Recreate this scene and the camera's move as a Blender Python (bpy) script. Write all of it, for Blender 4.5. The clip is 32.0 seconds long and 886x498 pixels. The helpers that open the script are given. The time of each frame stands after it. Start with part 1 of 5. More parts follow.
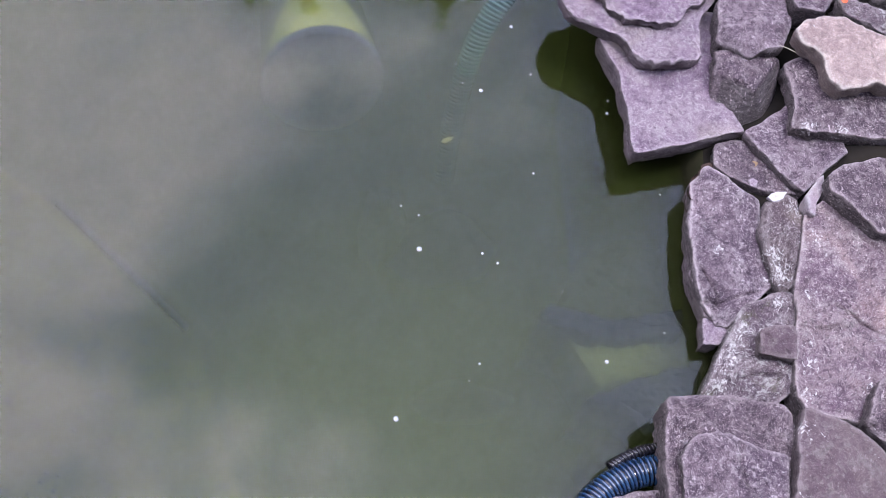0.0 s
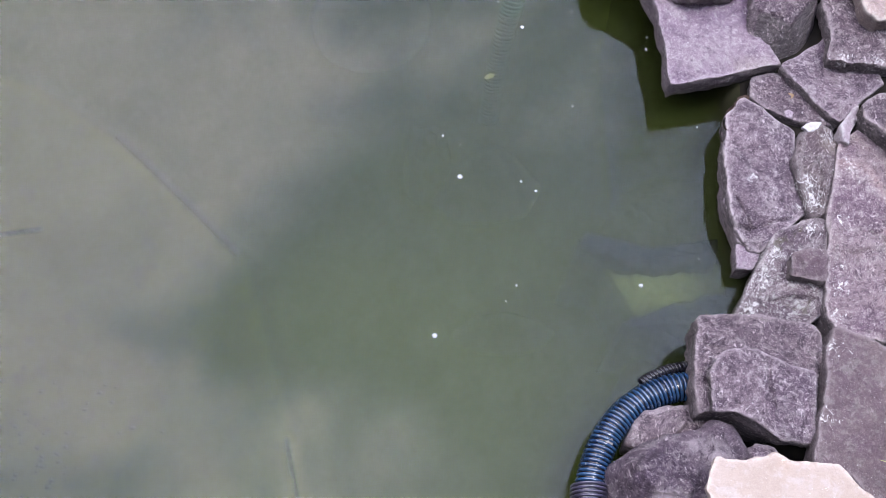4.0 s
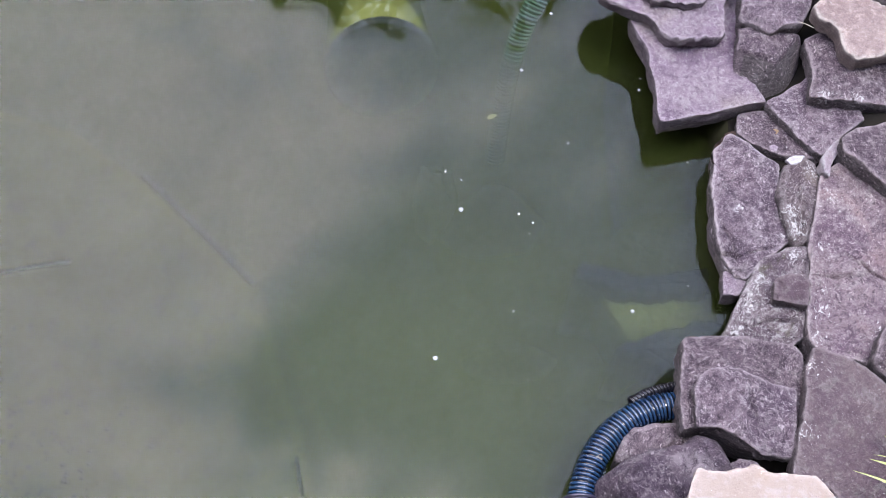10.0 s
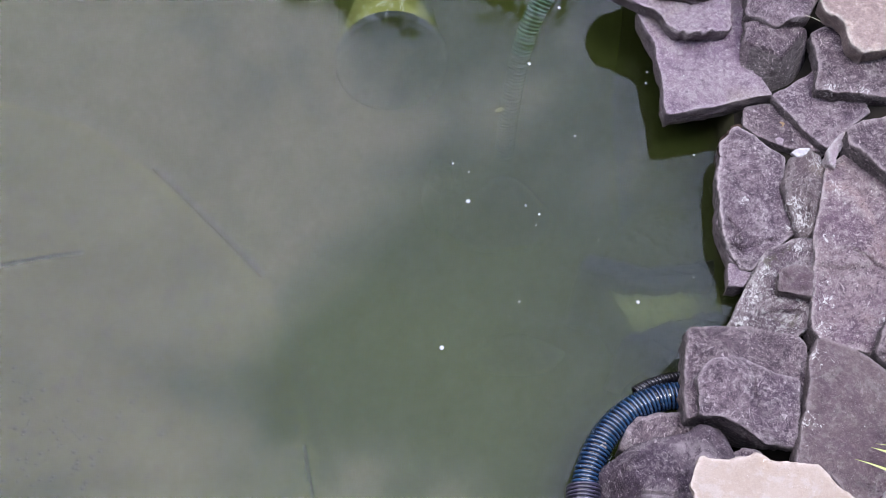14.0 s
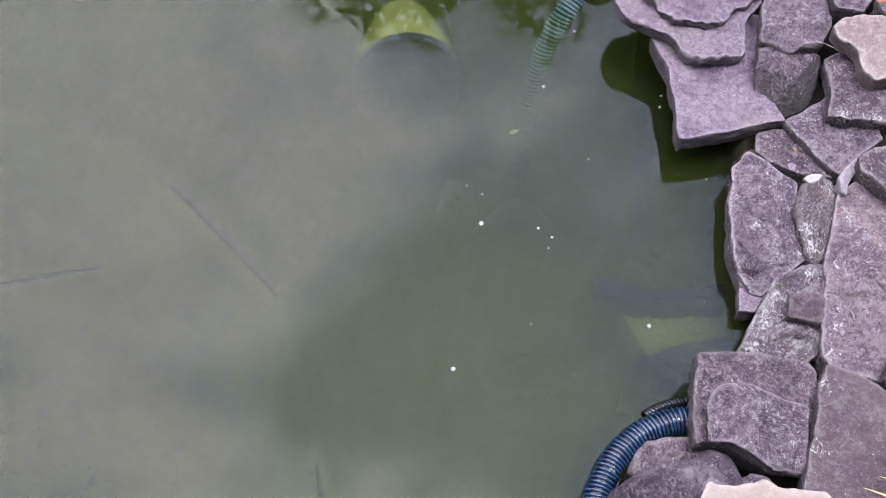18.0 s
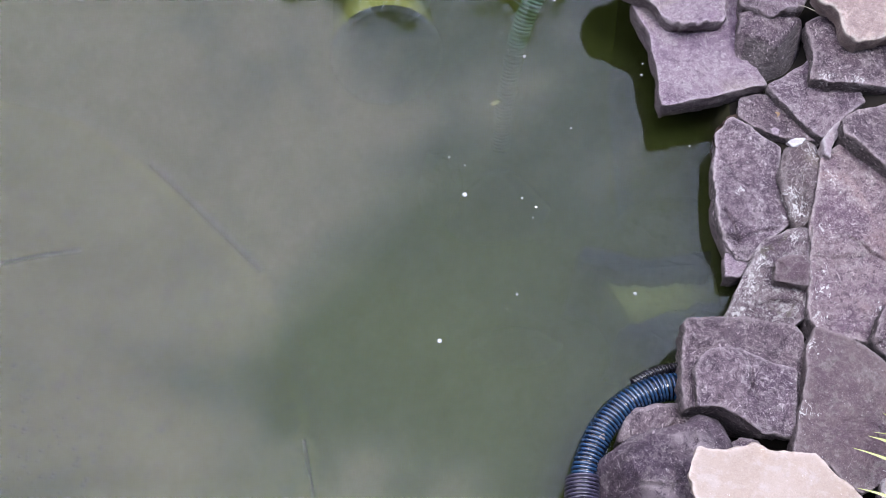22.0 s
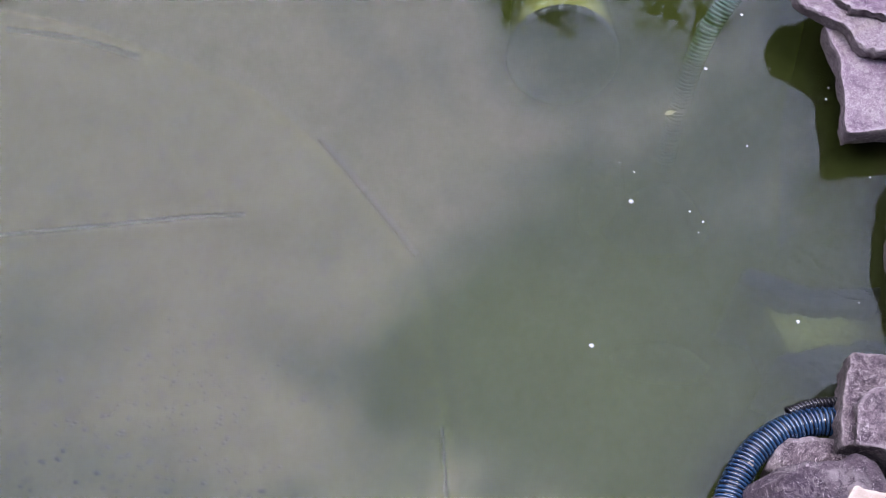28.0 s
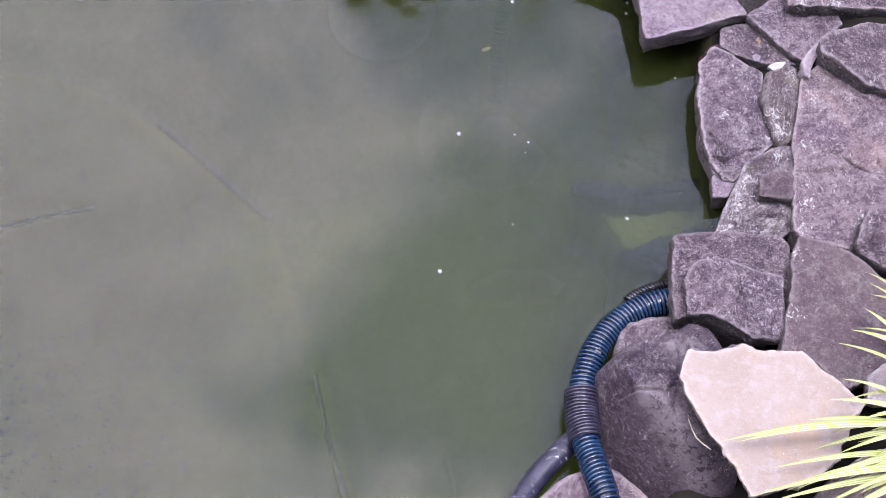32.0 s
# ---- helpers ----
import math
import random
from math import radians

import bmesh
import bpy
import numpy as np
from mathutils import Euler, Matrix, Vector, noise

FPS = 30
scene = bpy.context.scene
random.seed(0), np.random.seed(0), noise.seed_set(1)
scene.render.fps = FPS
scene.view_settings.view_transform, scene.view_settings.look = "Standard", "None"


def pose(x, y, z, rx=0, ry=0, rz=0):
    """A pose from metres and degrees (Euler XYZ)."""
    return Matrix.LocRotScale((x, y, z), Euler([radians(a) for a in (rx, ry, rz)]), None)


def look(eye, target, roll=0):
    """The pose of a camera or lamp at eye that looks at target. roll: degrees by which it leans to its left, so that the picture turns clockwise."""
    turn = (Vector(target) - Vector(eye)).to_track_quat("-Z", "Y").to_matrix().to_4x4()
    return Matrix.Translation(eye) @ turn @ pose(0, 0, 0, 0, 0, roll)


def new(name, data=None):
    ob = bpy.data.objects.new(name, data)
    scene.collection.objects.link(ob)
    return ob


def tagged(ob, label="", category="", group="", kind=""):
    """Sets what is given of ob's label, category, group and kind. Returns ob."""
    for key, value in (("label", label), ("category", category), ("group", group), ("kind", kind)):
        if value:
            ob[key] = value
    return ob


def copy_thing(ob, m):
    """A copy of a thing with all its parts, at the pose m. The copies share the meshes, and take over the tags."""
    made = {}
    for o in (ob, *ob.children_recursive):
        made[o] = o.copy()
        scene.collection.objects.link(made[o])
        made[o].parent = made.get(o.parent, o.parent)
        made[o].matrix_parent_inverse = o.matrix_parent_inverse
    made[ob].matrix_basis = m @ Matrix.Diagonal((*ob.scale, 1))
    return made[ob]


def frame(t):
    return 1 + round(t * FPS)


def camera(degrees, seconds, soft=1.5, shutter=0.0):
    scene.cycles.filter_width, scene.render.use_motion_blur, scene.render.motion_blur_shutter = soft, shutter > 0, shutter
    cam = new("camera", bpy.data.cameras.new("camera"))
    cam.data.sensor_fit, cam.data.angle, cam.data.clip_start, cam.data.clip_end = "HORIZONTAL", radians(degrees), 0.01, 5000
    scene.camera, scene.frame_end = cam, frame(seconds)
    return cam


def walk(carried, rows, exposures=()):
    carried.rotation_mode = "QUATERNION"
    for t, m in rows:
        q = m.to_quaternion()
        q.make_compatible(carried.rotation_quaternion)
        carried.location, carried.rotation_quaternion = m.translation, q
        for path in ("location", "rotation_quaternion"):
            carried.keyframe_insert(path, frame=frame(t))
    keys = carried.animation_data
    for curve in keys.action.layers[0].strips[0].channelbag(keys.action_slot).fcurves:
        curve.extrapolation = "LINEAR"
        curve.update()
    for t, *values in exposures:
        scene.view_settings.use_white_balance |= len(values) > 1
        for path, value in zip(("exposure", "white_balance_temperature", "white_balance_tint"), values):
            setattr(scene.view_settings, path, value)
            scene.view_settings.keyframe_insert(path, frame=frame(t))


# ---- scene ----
# camera and its way
cam = camera(42.1, 32.0, soft=0.8)
PATH = [
    (0, pose(-0.0974, 0.2152, 1.5255, 24.450, -7.219, -2.392)),
    (0.5, pose(-0.0882, 0.2176, 1.5134, 26.371, -6.972, -1.998)),
    (1, pose(-0.0712, 0.1773, 1.5216, 25.387, -6.832, -1.804)),
    (1.5, pose(-0.0690, 0.1400, 1.5331, 24.768, -5.937, -0.830)),
    (2, pose(-0.0565, 0.1183, 1.5363, 24.164, -6.040, -1.227)),
    (2.5, pose(-0.0561, 0.1046, 1.5384, 23.760, -5.740, -1.991)),
    (3, pose(-0.0580, 0.1023, 1.5373, 23.750, -5.212, -1.833)),
    (3.5, pose(-0.0593, 0.1010, 1.5421, 24.010, -4.673, -1.321)),
    (5.5, pose(-0.0786, 0.0976, 1.5455, 23.339, -4.263, 0.324)),
    (6, pose(-0.0639, 0.1170, 1.5461, 24.589, -5.056, -1.111)),
    (6.5, pose(-0.0607, 0.1090, 1.5481, 23.957, -4.872, -1.005)),
    (7, pose(-0.0609, 0.1056, 1.5512, 23.968, -4.917, -1.138)),
    (7.5, pose(-0.0697, 0.1011, 1.5543, 24.599, -4.154, -0.322)),
    (8, pose(-0.0555, 0.1009, 1.5657, 25.414, -4.160, -0.087)),
    (8.5, pose(-0.0559, 0.0919, 1.5757, 25.362, -3.507, 0.181)),
    (9, pose(-0.0433, 0.0666, 1.5887, 24.821, -3.285, 0.466)),
    (9.5, pose(-0.0190, 0.0304, 1.6112, 26.214, -2.786, 0.550)),
    (10, pose(-0.0114, 0.0156, 1.6183, 26.765, -2.544, -0.069)),
    (10.5, pose(0.0080, 0.0078, 1.6242, 26.501, -2.184, -0.441)),
    (11, pose(0.0092, -0.0036, 1.6248, 26.435, -2.131, 0.040)),
    (11.5, pose(0.0144, -0.0097, 1.6224, 25.914, -2.147, 0.056)),
    (12, pose(0.0090, -0.0082, 1.6235, 26.012, -2.067, 0.071)),
    (12.5, pose(0.0052, -0.0075, 1.6269, 26.187, -1.985, 0.191)),
    (13, pose(0.0068, -0.0030, 1.6345, 26.196, -1.992, 0.176)),
    (13.5, pose(0.0068, -0.0088, 1.6266, 26.569, -2.091, 0.242)),
    (14, pose(0.0037, -0.0070, 1.6263, 26.827, -1.868, 0.439)),
    (14.5, pose(0.0108, -0.0072, 1.6309, 26.733, -2.019, 0.348)),
    (16.5, pose(0.0141, 0.0132, 1.6671, 26.260, -1.375, -0.109)),
    (17, pose(0.0154, 0.0145, 1.6696, 26.405, -1.022, -0.045)),
    (17.5, pose(0.0122, 0.0096, 1.6650, 26.628, -1.294, 0.607)),
    (18, pose(0.0115, 0.0054, 1.6525, 27.173, -1.336, 1.411)),
    (18.5, pose(0.0106, -0.0022, 1.6430, 27.310, -1.662, 1.018)),
    (19, pose(0.0073, -0.0051, 1.6370, 27.298, -1.698, 1.183)),
    (19.5, pose(0.0070, -0.0068, 1.6341, 26.913, -1.767, 1.048)),
    (20, pose(0.0056, -0.0068, 1.6318, 26.856, -1.980, 0.976)),
    (20.5, pose(0.0022, -0.0055, 1.6317, 26.982, -1.897, 0.806)),
    (21, pose(0.0104, -0.0092, 1.6276, 26.404, -1.921, -0.010)),
    (21.5, pose(0.0134, -0.0085, 1.6256, 26.570, -1.592, -0.070)),
    (22, pose(0.0088, -0.0073, 1.6306, 26.473, -1.574, -0.105)),
    (22.5, pose(0.0037, -0.0058, 1.6288, 26.636, -1.607, -0.197)),
    (23, pose(-0.0066, -0.0051, 1.6297, 26.867, -1.227, 0.278)),
    (23.5, pose(-0.0235, 0.0091, 1.6335, 26.413, -1.022, 0.728)),
    (24, pose(-0.0592, 0.0234, 1.6308, 26.171, -0.885, 3.012)),
    (24.5, pose(-0.0787, 0.0400, 1.6113, 27.266, 0.050, 4.802)),
    (26.5, pose(-0.0828, -0.0104, 1.6149, 29.539, 1.760, 7.922)),
    (27, pose(-0.0744, -0.0213, 1.6113, 26.536, 1.258, 8.141)),
    (27.5, pose(-0.0646, -0.0198, 1.6118, 27.133, 1.014, 8.161)),
    (28, pose(-0.0556, -0.0251, 1.6091, 26.844, 0.729, 8.399)),
    (28.5, pose(-0.0390, -0.0183, 1.6033, 26.637, -1.334, 4.143)),
    (29, pose(-0.0385, -0.0192, 1.5993, 26.557, -1.585, 3.355)),
    (29.5, pose(-0.0440, -0.0409, 1.6029, 26.121, -1.610, 7.572)),
    (30, pose(-0.0227, -0.0547, 1.6045, 25.235, -2.333, 7.997)),
    (30.5, pose(-0.0098, -0.0699, 1.6048, 24.339, -2.064, 7.838)),
    (31, pose(-0.0090, -0.1050, 1.6133, 23.504, 0.348, 9.591)),
    (31.5, pose(0.0197, -0.1360, 1.6239, 24.104, 0.868, 7.608)),
    (32, pose(0.0477, -0.1465, 1.6398, 26.933, 0.682, -1.936)),
]
EXPOSURE = ((0, 0.03, 6350, 17), (2, 0.11, 6400, 14), (4, 0.08, 6450, 12), (6, 0.03, 6500, 12), (9, 0.0, 6500, 12), (11, 0.0, 6500, 11), (12, -0.06, 6500, 11), (13, -0.16, 6500, 11), (14.5, -0.12, 6500, 11),
            (17, -0.06, 6500, 12), (18, -0.06, 6500, 12), (20, -0.02, 6500, 12), (22, -0.06, 6500, 12), (23, -0.11, 6500, 12), (24, -0.12, 6500, 13), (26, 0.10, 6500, 15), (27, 0.14, 6500, 16),
            (28, 0.06, 6500, 17), (30, 0.03, 6500, 18), (32, 0.02, 6500, 19))
walk(cam, PATH, EXPOSURE)

# ---- sky, sun ----
SUN_EL, SUN_AZ = radians(77), radians(95)
world = bpy.data.worlds.new("sky")
scene.world = world
world.use_nodes = True
wt = world.node_tree
wt.nodes.clear()


def wnode(kind, **sets):
    n = wt.nodes.new(kind)
    for k, v in sets.items():
        n.inputs[k].default_value = v
    return n


sky = wt.nodes.new("ShaderNodeTexSky")
sky.sky_type = "NISHITA"
sky.sun_disc = False
sky.sun_elevation = SUN_EL
sky.sun_rotation = SUN_AZ
sky_strength = wnode("ShaderNodeBackground", Strength=0.15)
wt.links.new(sky.outputs[0], sky_strength.inputs["Color"])
coord = wt.nodes.new("ShaderNodeTexCoord")
sep = wt.nodes.new("ShaderNodeSeparateXYZ")
wt.links.new(coord.outputs["Generated"], sep.inputs[0])
up = wt.nodes.new("ShaderNodeMath")
up.operation = "MAXIMUM"
up.inputs[1].default_value = 0.12
wt.links.new(sep.outputs["Z"], up.inputs[0])
flat = wt.nodes.new("ShaderNodeVectorMath")
flat.operation = "DIVIDE"
comb = wt.nodes.new("ShaderNodeCombineXYZ")
for k in range(3):
    wt.links.new(up.outputs[0], comb.inputs[k])
wt.links.new(coord.outputs["Generated"], flat.inputs[0])
wt.links.new(comb.outputs[0], flat.inputs[1])
shift = wt.nodes.new("ShaderNodeMapping")
shift.inputs["Location"].default_value = (5.32, -0.25, 0.0)
wt.links.new(flat.outputs[0], shift.inputs[0])
cloud = wnode("ShaderNodeTexNoise", Scale=3.03, Detail=9.0, Roughness=0.70, Distortion=0.6)
wt.links.new(shift.outputs[0], cloud.inputs["Vector"])
# ragged outlines of the clouds
ragged = wnode("ShaderNodeTexNoise", Scale=7.0, Detail=5.0, Roughness=0.6)
wt.links.new(flat.outputs[0], ragged.inputs["Vector"])
tear = wt.nodes.new("ShaderNodeVectorMath")
tear.operation = "MULTIPLY_ADD"
tear.inputs[1].default_value, tear.inputs[2].default_value = (0.30, 0.30, 0.0), (-0.15, -0.15, 0.0)
wt.links.new(ragged.outputs["Color"], tear.inputs[0])
drifted = wt.nodes.new("ShaderNodeVectorMath")
drifted.operation = "ADD"
wt.links.new(flat.outputs[0], drifted.inputs[0])
wt.links.new(tear.outputs[0], drifted.inputs[1])
cover = wt.nodes.new("ShaderNodeMapRange")
cover.interpolation_type = "SMOOTHSTEP"
cover.inputs["From Min"].default_value = 0.38
cover.inputs["From Max"].default_value = 0.65
bank = wt.nodes.new("ShaderNodeSeparateXYZ")
wt.links.new(flat.outputs[0], bank.inputs[0])
west = wt.nodes.new("ShaderNodeMapRange")
for key, value in (("From Min", -0.6), ("From Max", 0.6), ("To Min", 0.175), ("To Max", -0.24)):
    west.inputs[key].default_value = value
wt.links.new(bank.outputs["X"], west.inputs["Value"])
heap = wt.nodes.new("ShaderNodeMath")
heap.operation = "ADD"
wt.links.new(cloud.outputs["Fac"], heap.inputs[0])
wt.links.new(west.outputs[0], heap.inputs[1])
north = wt.nodes.new("ShaderNodeMapRange")
for key, value in (("From Min", 0.1), ("From Max", 1.1), ("To Min", -0.11), ("To Max", 0.11)):
    north.inputs[key].default_value = value
wt.links.new(bank.outputs["Y"], north.inputs["Value"])
heap_2 = wt.nodes.new("ShaderNodeMath")
heap_2.operation = "ADD"
wt.links.new(heap.outputs[0], heap_2.inputs[0])
wt.links.new(north.outputs[0], heap_2.inputs[1])
# cloud masses and blue gaps overhead: place, width, depth and weight
last_mass = heap_2.outputs[0]
for cx, cy, rx, ry, weight in ((-0.28, 0.51, 0.22, 0.15, 0.13), (-0.16, 0.62, 0.24, 0.13, 0.02), (-0.44, 0.64, 0.28, 0.18, 0.14), (-0.52, 0.96, 0.30, 0.18, -0.08), (-0.256, 0.31, 0.13, 0.07, 0.10),
                               (-0.08, 0.25, 0.16, 0.09, 0.13), (0.12, 0.41, 0.32, 0.16, -0.07), (-0.02, 0.80, 0.26, 0.16, -0.08), (0.20, 0.70, 0.20, 0.16, 0.08), (-0.34, 0.27, 0.22, 0.14, 0.08)):
    off = wt.nodes.new("ShaderNodeVectorMath")
    off.operation = "SUBTRACT"
    off.inputs[1].default_value = (cx, cy, 1.0)
    wt.links.new(drifted.outputs[0], off.inputs[0])
    rel = wt.nodes.new("ShaderNodeVectorMath")
    rel.operation = "MULTIPLY"
    rel.inputs[1].default_value = (1 / rx, 1 / ry, 0.0)
    wt.links.new(off.outputs[0], rel.inputs[0])
    far = wt.nodes.new("ShaderNodeVectorMath")
    far.operation = "LENGTH"
    wt.links.new(rel.outputs[0], far.inputs[0])
    mass = wt.nodes.new("ShaderNodeMapRange")
    mass.interpolation_type = "SMOOTHSTEP"
    for key, value in (("From Min", 0.1), ("From Max", 1.25), ("To Min", weight), ("To Max", 0.0)):
        mass.inputs[key].default_value = value
    wt.links.new(far.outputs["Value"], mass.inputs["Value"])
    added = wt.nodes.new("ShaderNodeMath")
    added.operation = "ADD"
    wt.links.new(last_mass, added.inputs[0])
    wt.links.new(mass.outputs[0], added.inputs[1])
    last_mass = added.outputs[0]
wt.links.new(last_mass, cover.inputs["Value"])
cover.inputs["To Min"].default_value = 0.40
white = wnode("ShaderNodeBackground", Strength=6.0)
thin = wt.nodes.new("ShaderNodeMix")
thin.data_type = "RGBA"
thin.inputs[6].default_value, thin.inputs[7].default_value = (0.54, 0.72, 1.24, 1), (1.0, 0.965, 1.09, 1)
wt.links.new(cover.outputs[0], thin.inputs[0])
wt.links.new(thin.outputs[2], white.inputs["Color"])
# overcast sky: a third as bright at the horizon as overhead
dome_light = wt.nodes.new("ShaderNodeMapRange")
for key, value in (("From Min", 0.0), ("From Max", 1.0), ("To Min", 2.4), ("To Max", 7.2)):
    dome_light.inputs[key].default_value = value
wt.links.new(sep.outputs["Z"], dome_light.inputs["Value"])
wt.links.new(dome_light.outputs[0], white.inputs["Strength"])
mixed = wt.nodes.new("ShaderNodeMixShader")
wt.links.new(cover.outputs[0], mixed.inputs[0])
wt.links.new(sky_strength.outputs[0], mixed.inputs[1])
wt.links.new(white.outputs[0], mixed.inputs[2])
wout = wt.nodes.new("ShaderNodeOutputWorld")
wt.links.new(mixed.outputs[0], wout.inputs[0])

sun_data = bpy.data.lights.new("sun", "SUN")
sun_data.energy = 3.0
sun_data.angle = radians(12)
sun_data.color = (1.0, 0.98, 0.965)
sun = new("sun", sun_data)
sun.matrix_world = look((math.sin(SUN_AZ) * math.cos(SUN_EL) * 9, math.cos(SUN_AZ) * math.cos(SUN_EL) * 9, math.sin(SUN_EL) * 9), (0, 0, 0))


# ---- materials ----
class Mat:
    """A node material with short calls."""

    def __init__(self, name, rough=0.8, metal=0.0, spec=0.5):
        self.m = bpy.data.materials.new(name)
        self.m.use_nodes = True
        self.t = self.m.node_tree
        self.p = self.t.nodes["Principled BSDF"]
        self.p.inputs["Roughness"].default_value = rough
        self.p.inputs["Metallic"].default_value = metal
        self.p.inputs["Specular IOR Level"].default_value = spec
        self.vec = None

    def n(self, kind, ins=None, **props):
        node = self.t.nodes.new(kind)
        for k, v in (ins or {}).items():
            if hasattr(v, "is_output"):
                self.t.links.new(v, node.inputs[k])
            else:
                node.inputs[k].default_value = v
        for k, v in props.items():
            if k == "operation":
                node.operation = v
            elif k == "feature":
                node.feature = v
            elif k == "data_type":
                node.data_type = v
            elif k == "blend_type":
                node.blend_type = v
        return node

    def coords(self):
        """Metres on the thing, moved by a random step from thing to thing."""
        if self.vec is None:
            tc = self.n("ShaderNodeTexCoord")
            inf = self.n("ShaderNodeObjectInfo")
            mul = self.n("ShaderNodeMath", {0: inf.outputs["Random"], 1: 37.0}, operation="MULTIPLY")
            add = self.n("ShaderNodeVectorMath", {0: tc.outputs["Object"], 1: mul.outputs[0]}, operation="ADD")
            self.vec = add.outputs[0]
        return self.vec

    def noise(self, scale, detail=6.0, rough=0.6, distort=0.0, squash=None):
        v = self.coords()
        if squash:
            v = self.n("ShaderNodeVectorMath", {0: v, 1: squash}, operation="MULTIPLY").outputs[0]
        return self.n("ShaderNodeTexNoise", {"Vector": v, "Scale": scale, "Detail": detail, "Roughness": rough, "Distortion": distort}).outputs["Fac"]

    def attribute(self, name):
        node = self.n("ShaderNodeAttribute")
        node.attribute_name = name
        return node.outputs["Fac"]

    def step(self, val, lo, hi):
        node = self.n("ShaderNodeMapRange", {"Value": val, "From Min": lo, "From Max": hi})
        node.interpolation_type = "SMOOTHSTEP"
        return node.outputs[0]

    def times(self, a, b):
        return self.n("ShaderNodeMath", {0: a, 1: b}, operation="MULTIPLY").outputs[0]

    def mix(self, fac, a, b):
        node = self.n("ShaderNodeMix", data_type="RGBA")
        for key, v in ((0, fac), (6, a), (7, b)):
            if hasattr(v, "is_output"):
                self.t.links.new(v, node.inputs[key])
            else:
                node.inputs[key].default_value = v if key == 0 else (*v, 1)
        return node.outputs[2]

    def color(self, c):
        if hasattr(c, "is_output"):
            self.t.links.new(c, self.p.inputs["Base Color"])
        else:
            self.p.inputs["Base Color"].default_value = (*c, 1)

    def bump(self, *layers):
        """(height, metres) layers of relief."""
        last = None
        for h, dist in layers:
            b = self.n("ShaderNodeBump", {"Height": h, "Distance": dist, "Strength": 1.0})
            if last:
                self.t.links.new(last, b.inputs["Normal"])
            last = b.outputs[0]
        self.t.links.new(last, self.p.inputs["Normal"])


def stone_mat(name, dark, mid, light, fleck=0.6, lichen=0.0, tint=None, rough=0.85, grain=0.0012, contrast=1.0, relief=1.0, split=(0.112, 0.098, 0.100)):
    m = Mat(name, rough, spec=0.35)
    # the pale grains are greyer than the purple ground
    grey = sum(light) / 3
    if dark[2] >= dark[1]:
        light = tuple(0.6 * v + 0.4 * grey for v in light)
        dark = (dark[0], 0.88 * dark[1], 1.05 * dark[2])
    big = m.noise(11, 6, 0.6, 0.4)
    fine = m.noise(75, 6, 0.7)
    grit = m.noise(420, 3, 0.6)
    salt = m.noise(640, 3, 0.75)
    mid_n = m.noise(32, 7, 0.7, 0.5)
    c = m.mix(m.step(big, 0.34, 0.66), dark, mid)
    c = m.mix(m.times(m.step(mid_n, 0.55, 0.63), 0.7), c, light)
    c = m.mix(m.times(m.step(mid_n, 0.47, 0.38), 0.8 * contrast), c, tuple(0.62 * v for v in dark))
    c = m.mix(m.times(m.step(fine, 0.52, 0.64), 0.6), c, light)
    c = m.mix(m.times(m.step(fine, 0.47, 0.38), 0.6 * contrast), c, tuple(0.6 * v for v in dark))
    if tint:
        c = m.mix(m.times(m.step(m.noise(7, 4, 0.5, 0.6), 0.5, 0.68), 0.8), c, tint)
    speck = m.noise(150, 6, 0.78, 0.4)
    patchy = m.step(m.noise(19, 4, 0.6, 0.5), 0.38, 0.62)
    c = m.mix(m.times(m.step(speck, 0.54, 0.60), m.times(patchy, 0.85 * contrast)), c, tuple(1.3 * v for v in light))
    c = m.mix(m.times(m.step(speck, 0.46, 0.40), 0.55 * contrast), c, tuple(0.5 * v for v in dark))
    # sandy grain, dark and pale
    c = m.mix(m.times(m.step(salt, 0.50, 0.36), 0.05 + 0.45 * contrast), c, tuple(0.45 * v for v in dark))
    c = m.mix(m.times(m.step(salt, 0.54, 0.66), 0.02 + 0.62 * contrast), c, tuple(min(0.75, 1.9 * v) for v in light))
    # grey split faces with thin beds; the darker tone paints in side shade
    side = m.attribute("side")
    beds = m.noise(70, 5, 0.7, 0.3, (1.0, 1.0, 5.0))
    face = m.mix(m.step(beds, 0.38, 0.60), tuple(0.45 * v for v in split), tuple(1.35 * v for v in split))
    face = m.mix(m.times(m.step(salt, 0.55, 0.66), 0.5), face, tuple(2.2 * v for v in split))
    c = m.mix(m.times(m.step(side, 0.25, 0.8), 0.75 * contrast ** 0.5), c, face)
    # worn scratches and flecks
    strokes = m.noise(260, 4, 0.65, 0.9, (1.0, 0.6, 0.8))
    c = m.mix(m.times(m.step(strokes, 0.585, 0.625), m.times(m.step(mid_n, 0.42, 0.58), fleck)), c, tuple(min(0.7, 2.2 * v) for v in light))
    chips_n = m.noise(330, 3, 0.6, 1.2)
    c = m.mix(m.times(m.step(chips_n, 0.635, 0.67), m.times(m.step(patchy, 0.1, 0.7), fleck)), c, (0.58, 0.55, 0.56))
    pits = m.noise(190, 2, 0.5)
    c = m.mix(m.times(m.step(pits, 0.60, 0.72), 0.6 * contrast), c, tuple(0.3 * v for v in dark))
    if lichen:
        crust = m.noise(110, 7, 0.75, 0.9)
        area = m.step(m.noise(13, 3, 0.5), 0.36, 0.56)
        c = m.mix(m.times(m.step(crust, 0.52, 0.57), m.times(area, lichen)), c, (0.58, 0.58, 0.55))
        moss = m.noise(35, 5, 0.6)
        c = m.mix(m.times(m.step(moss, 0.58, 0.7), 0.6), c, (0.085, 0.08, 0.045))
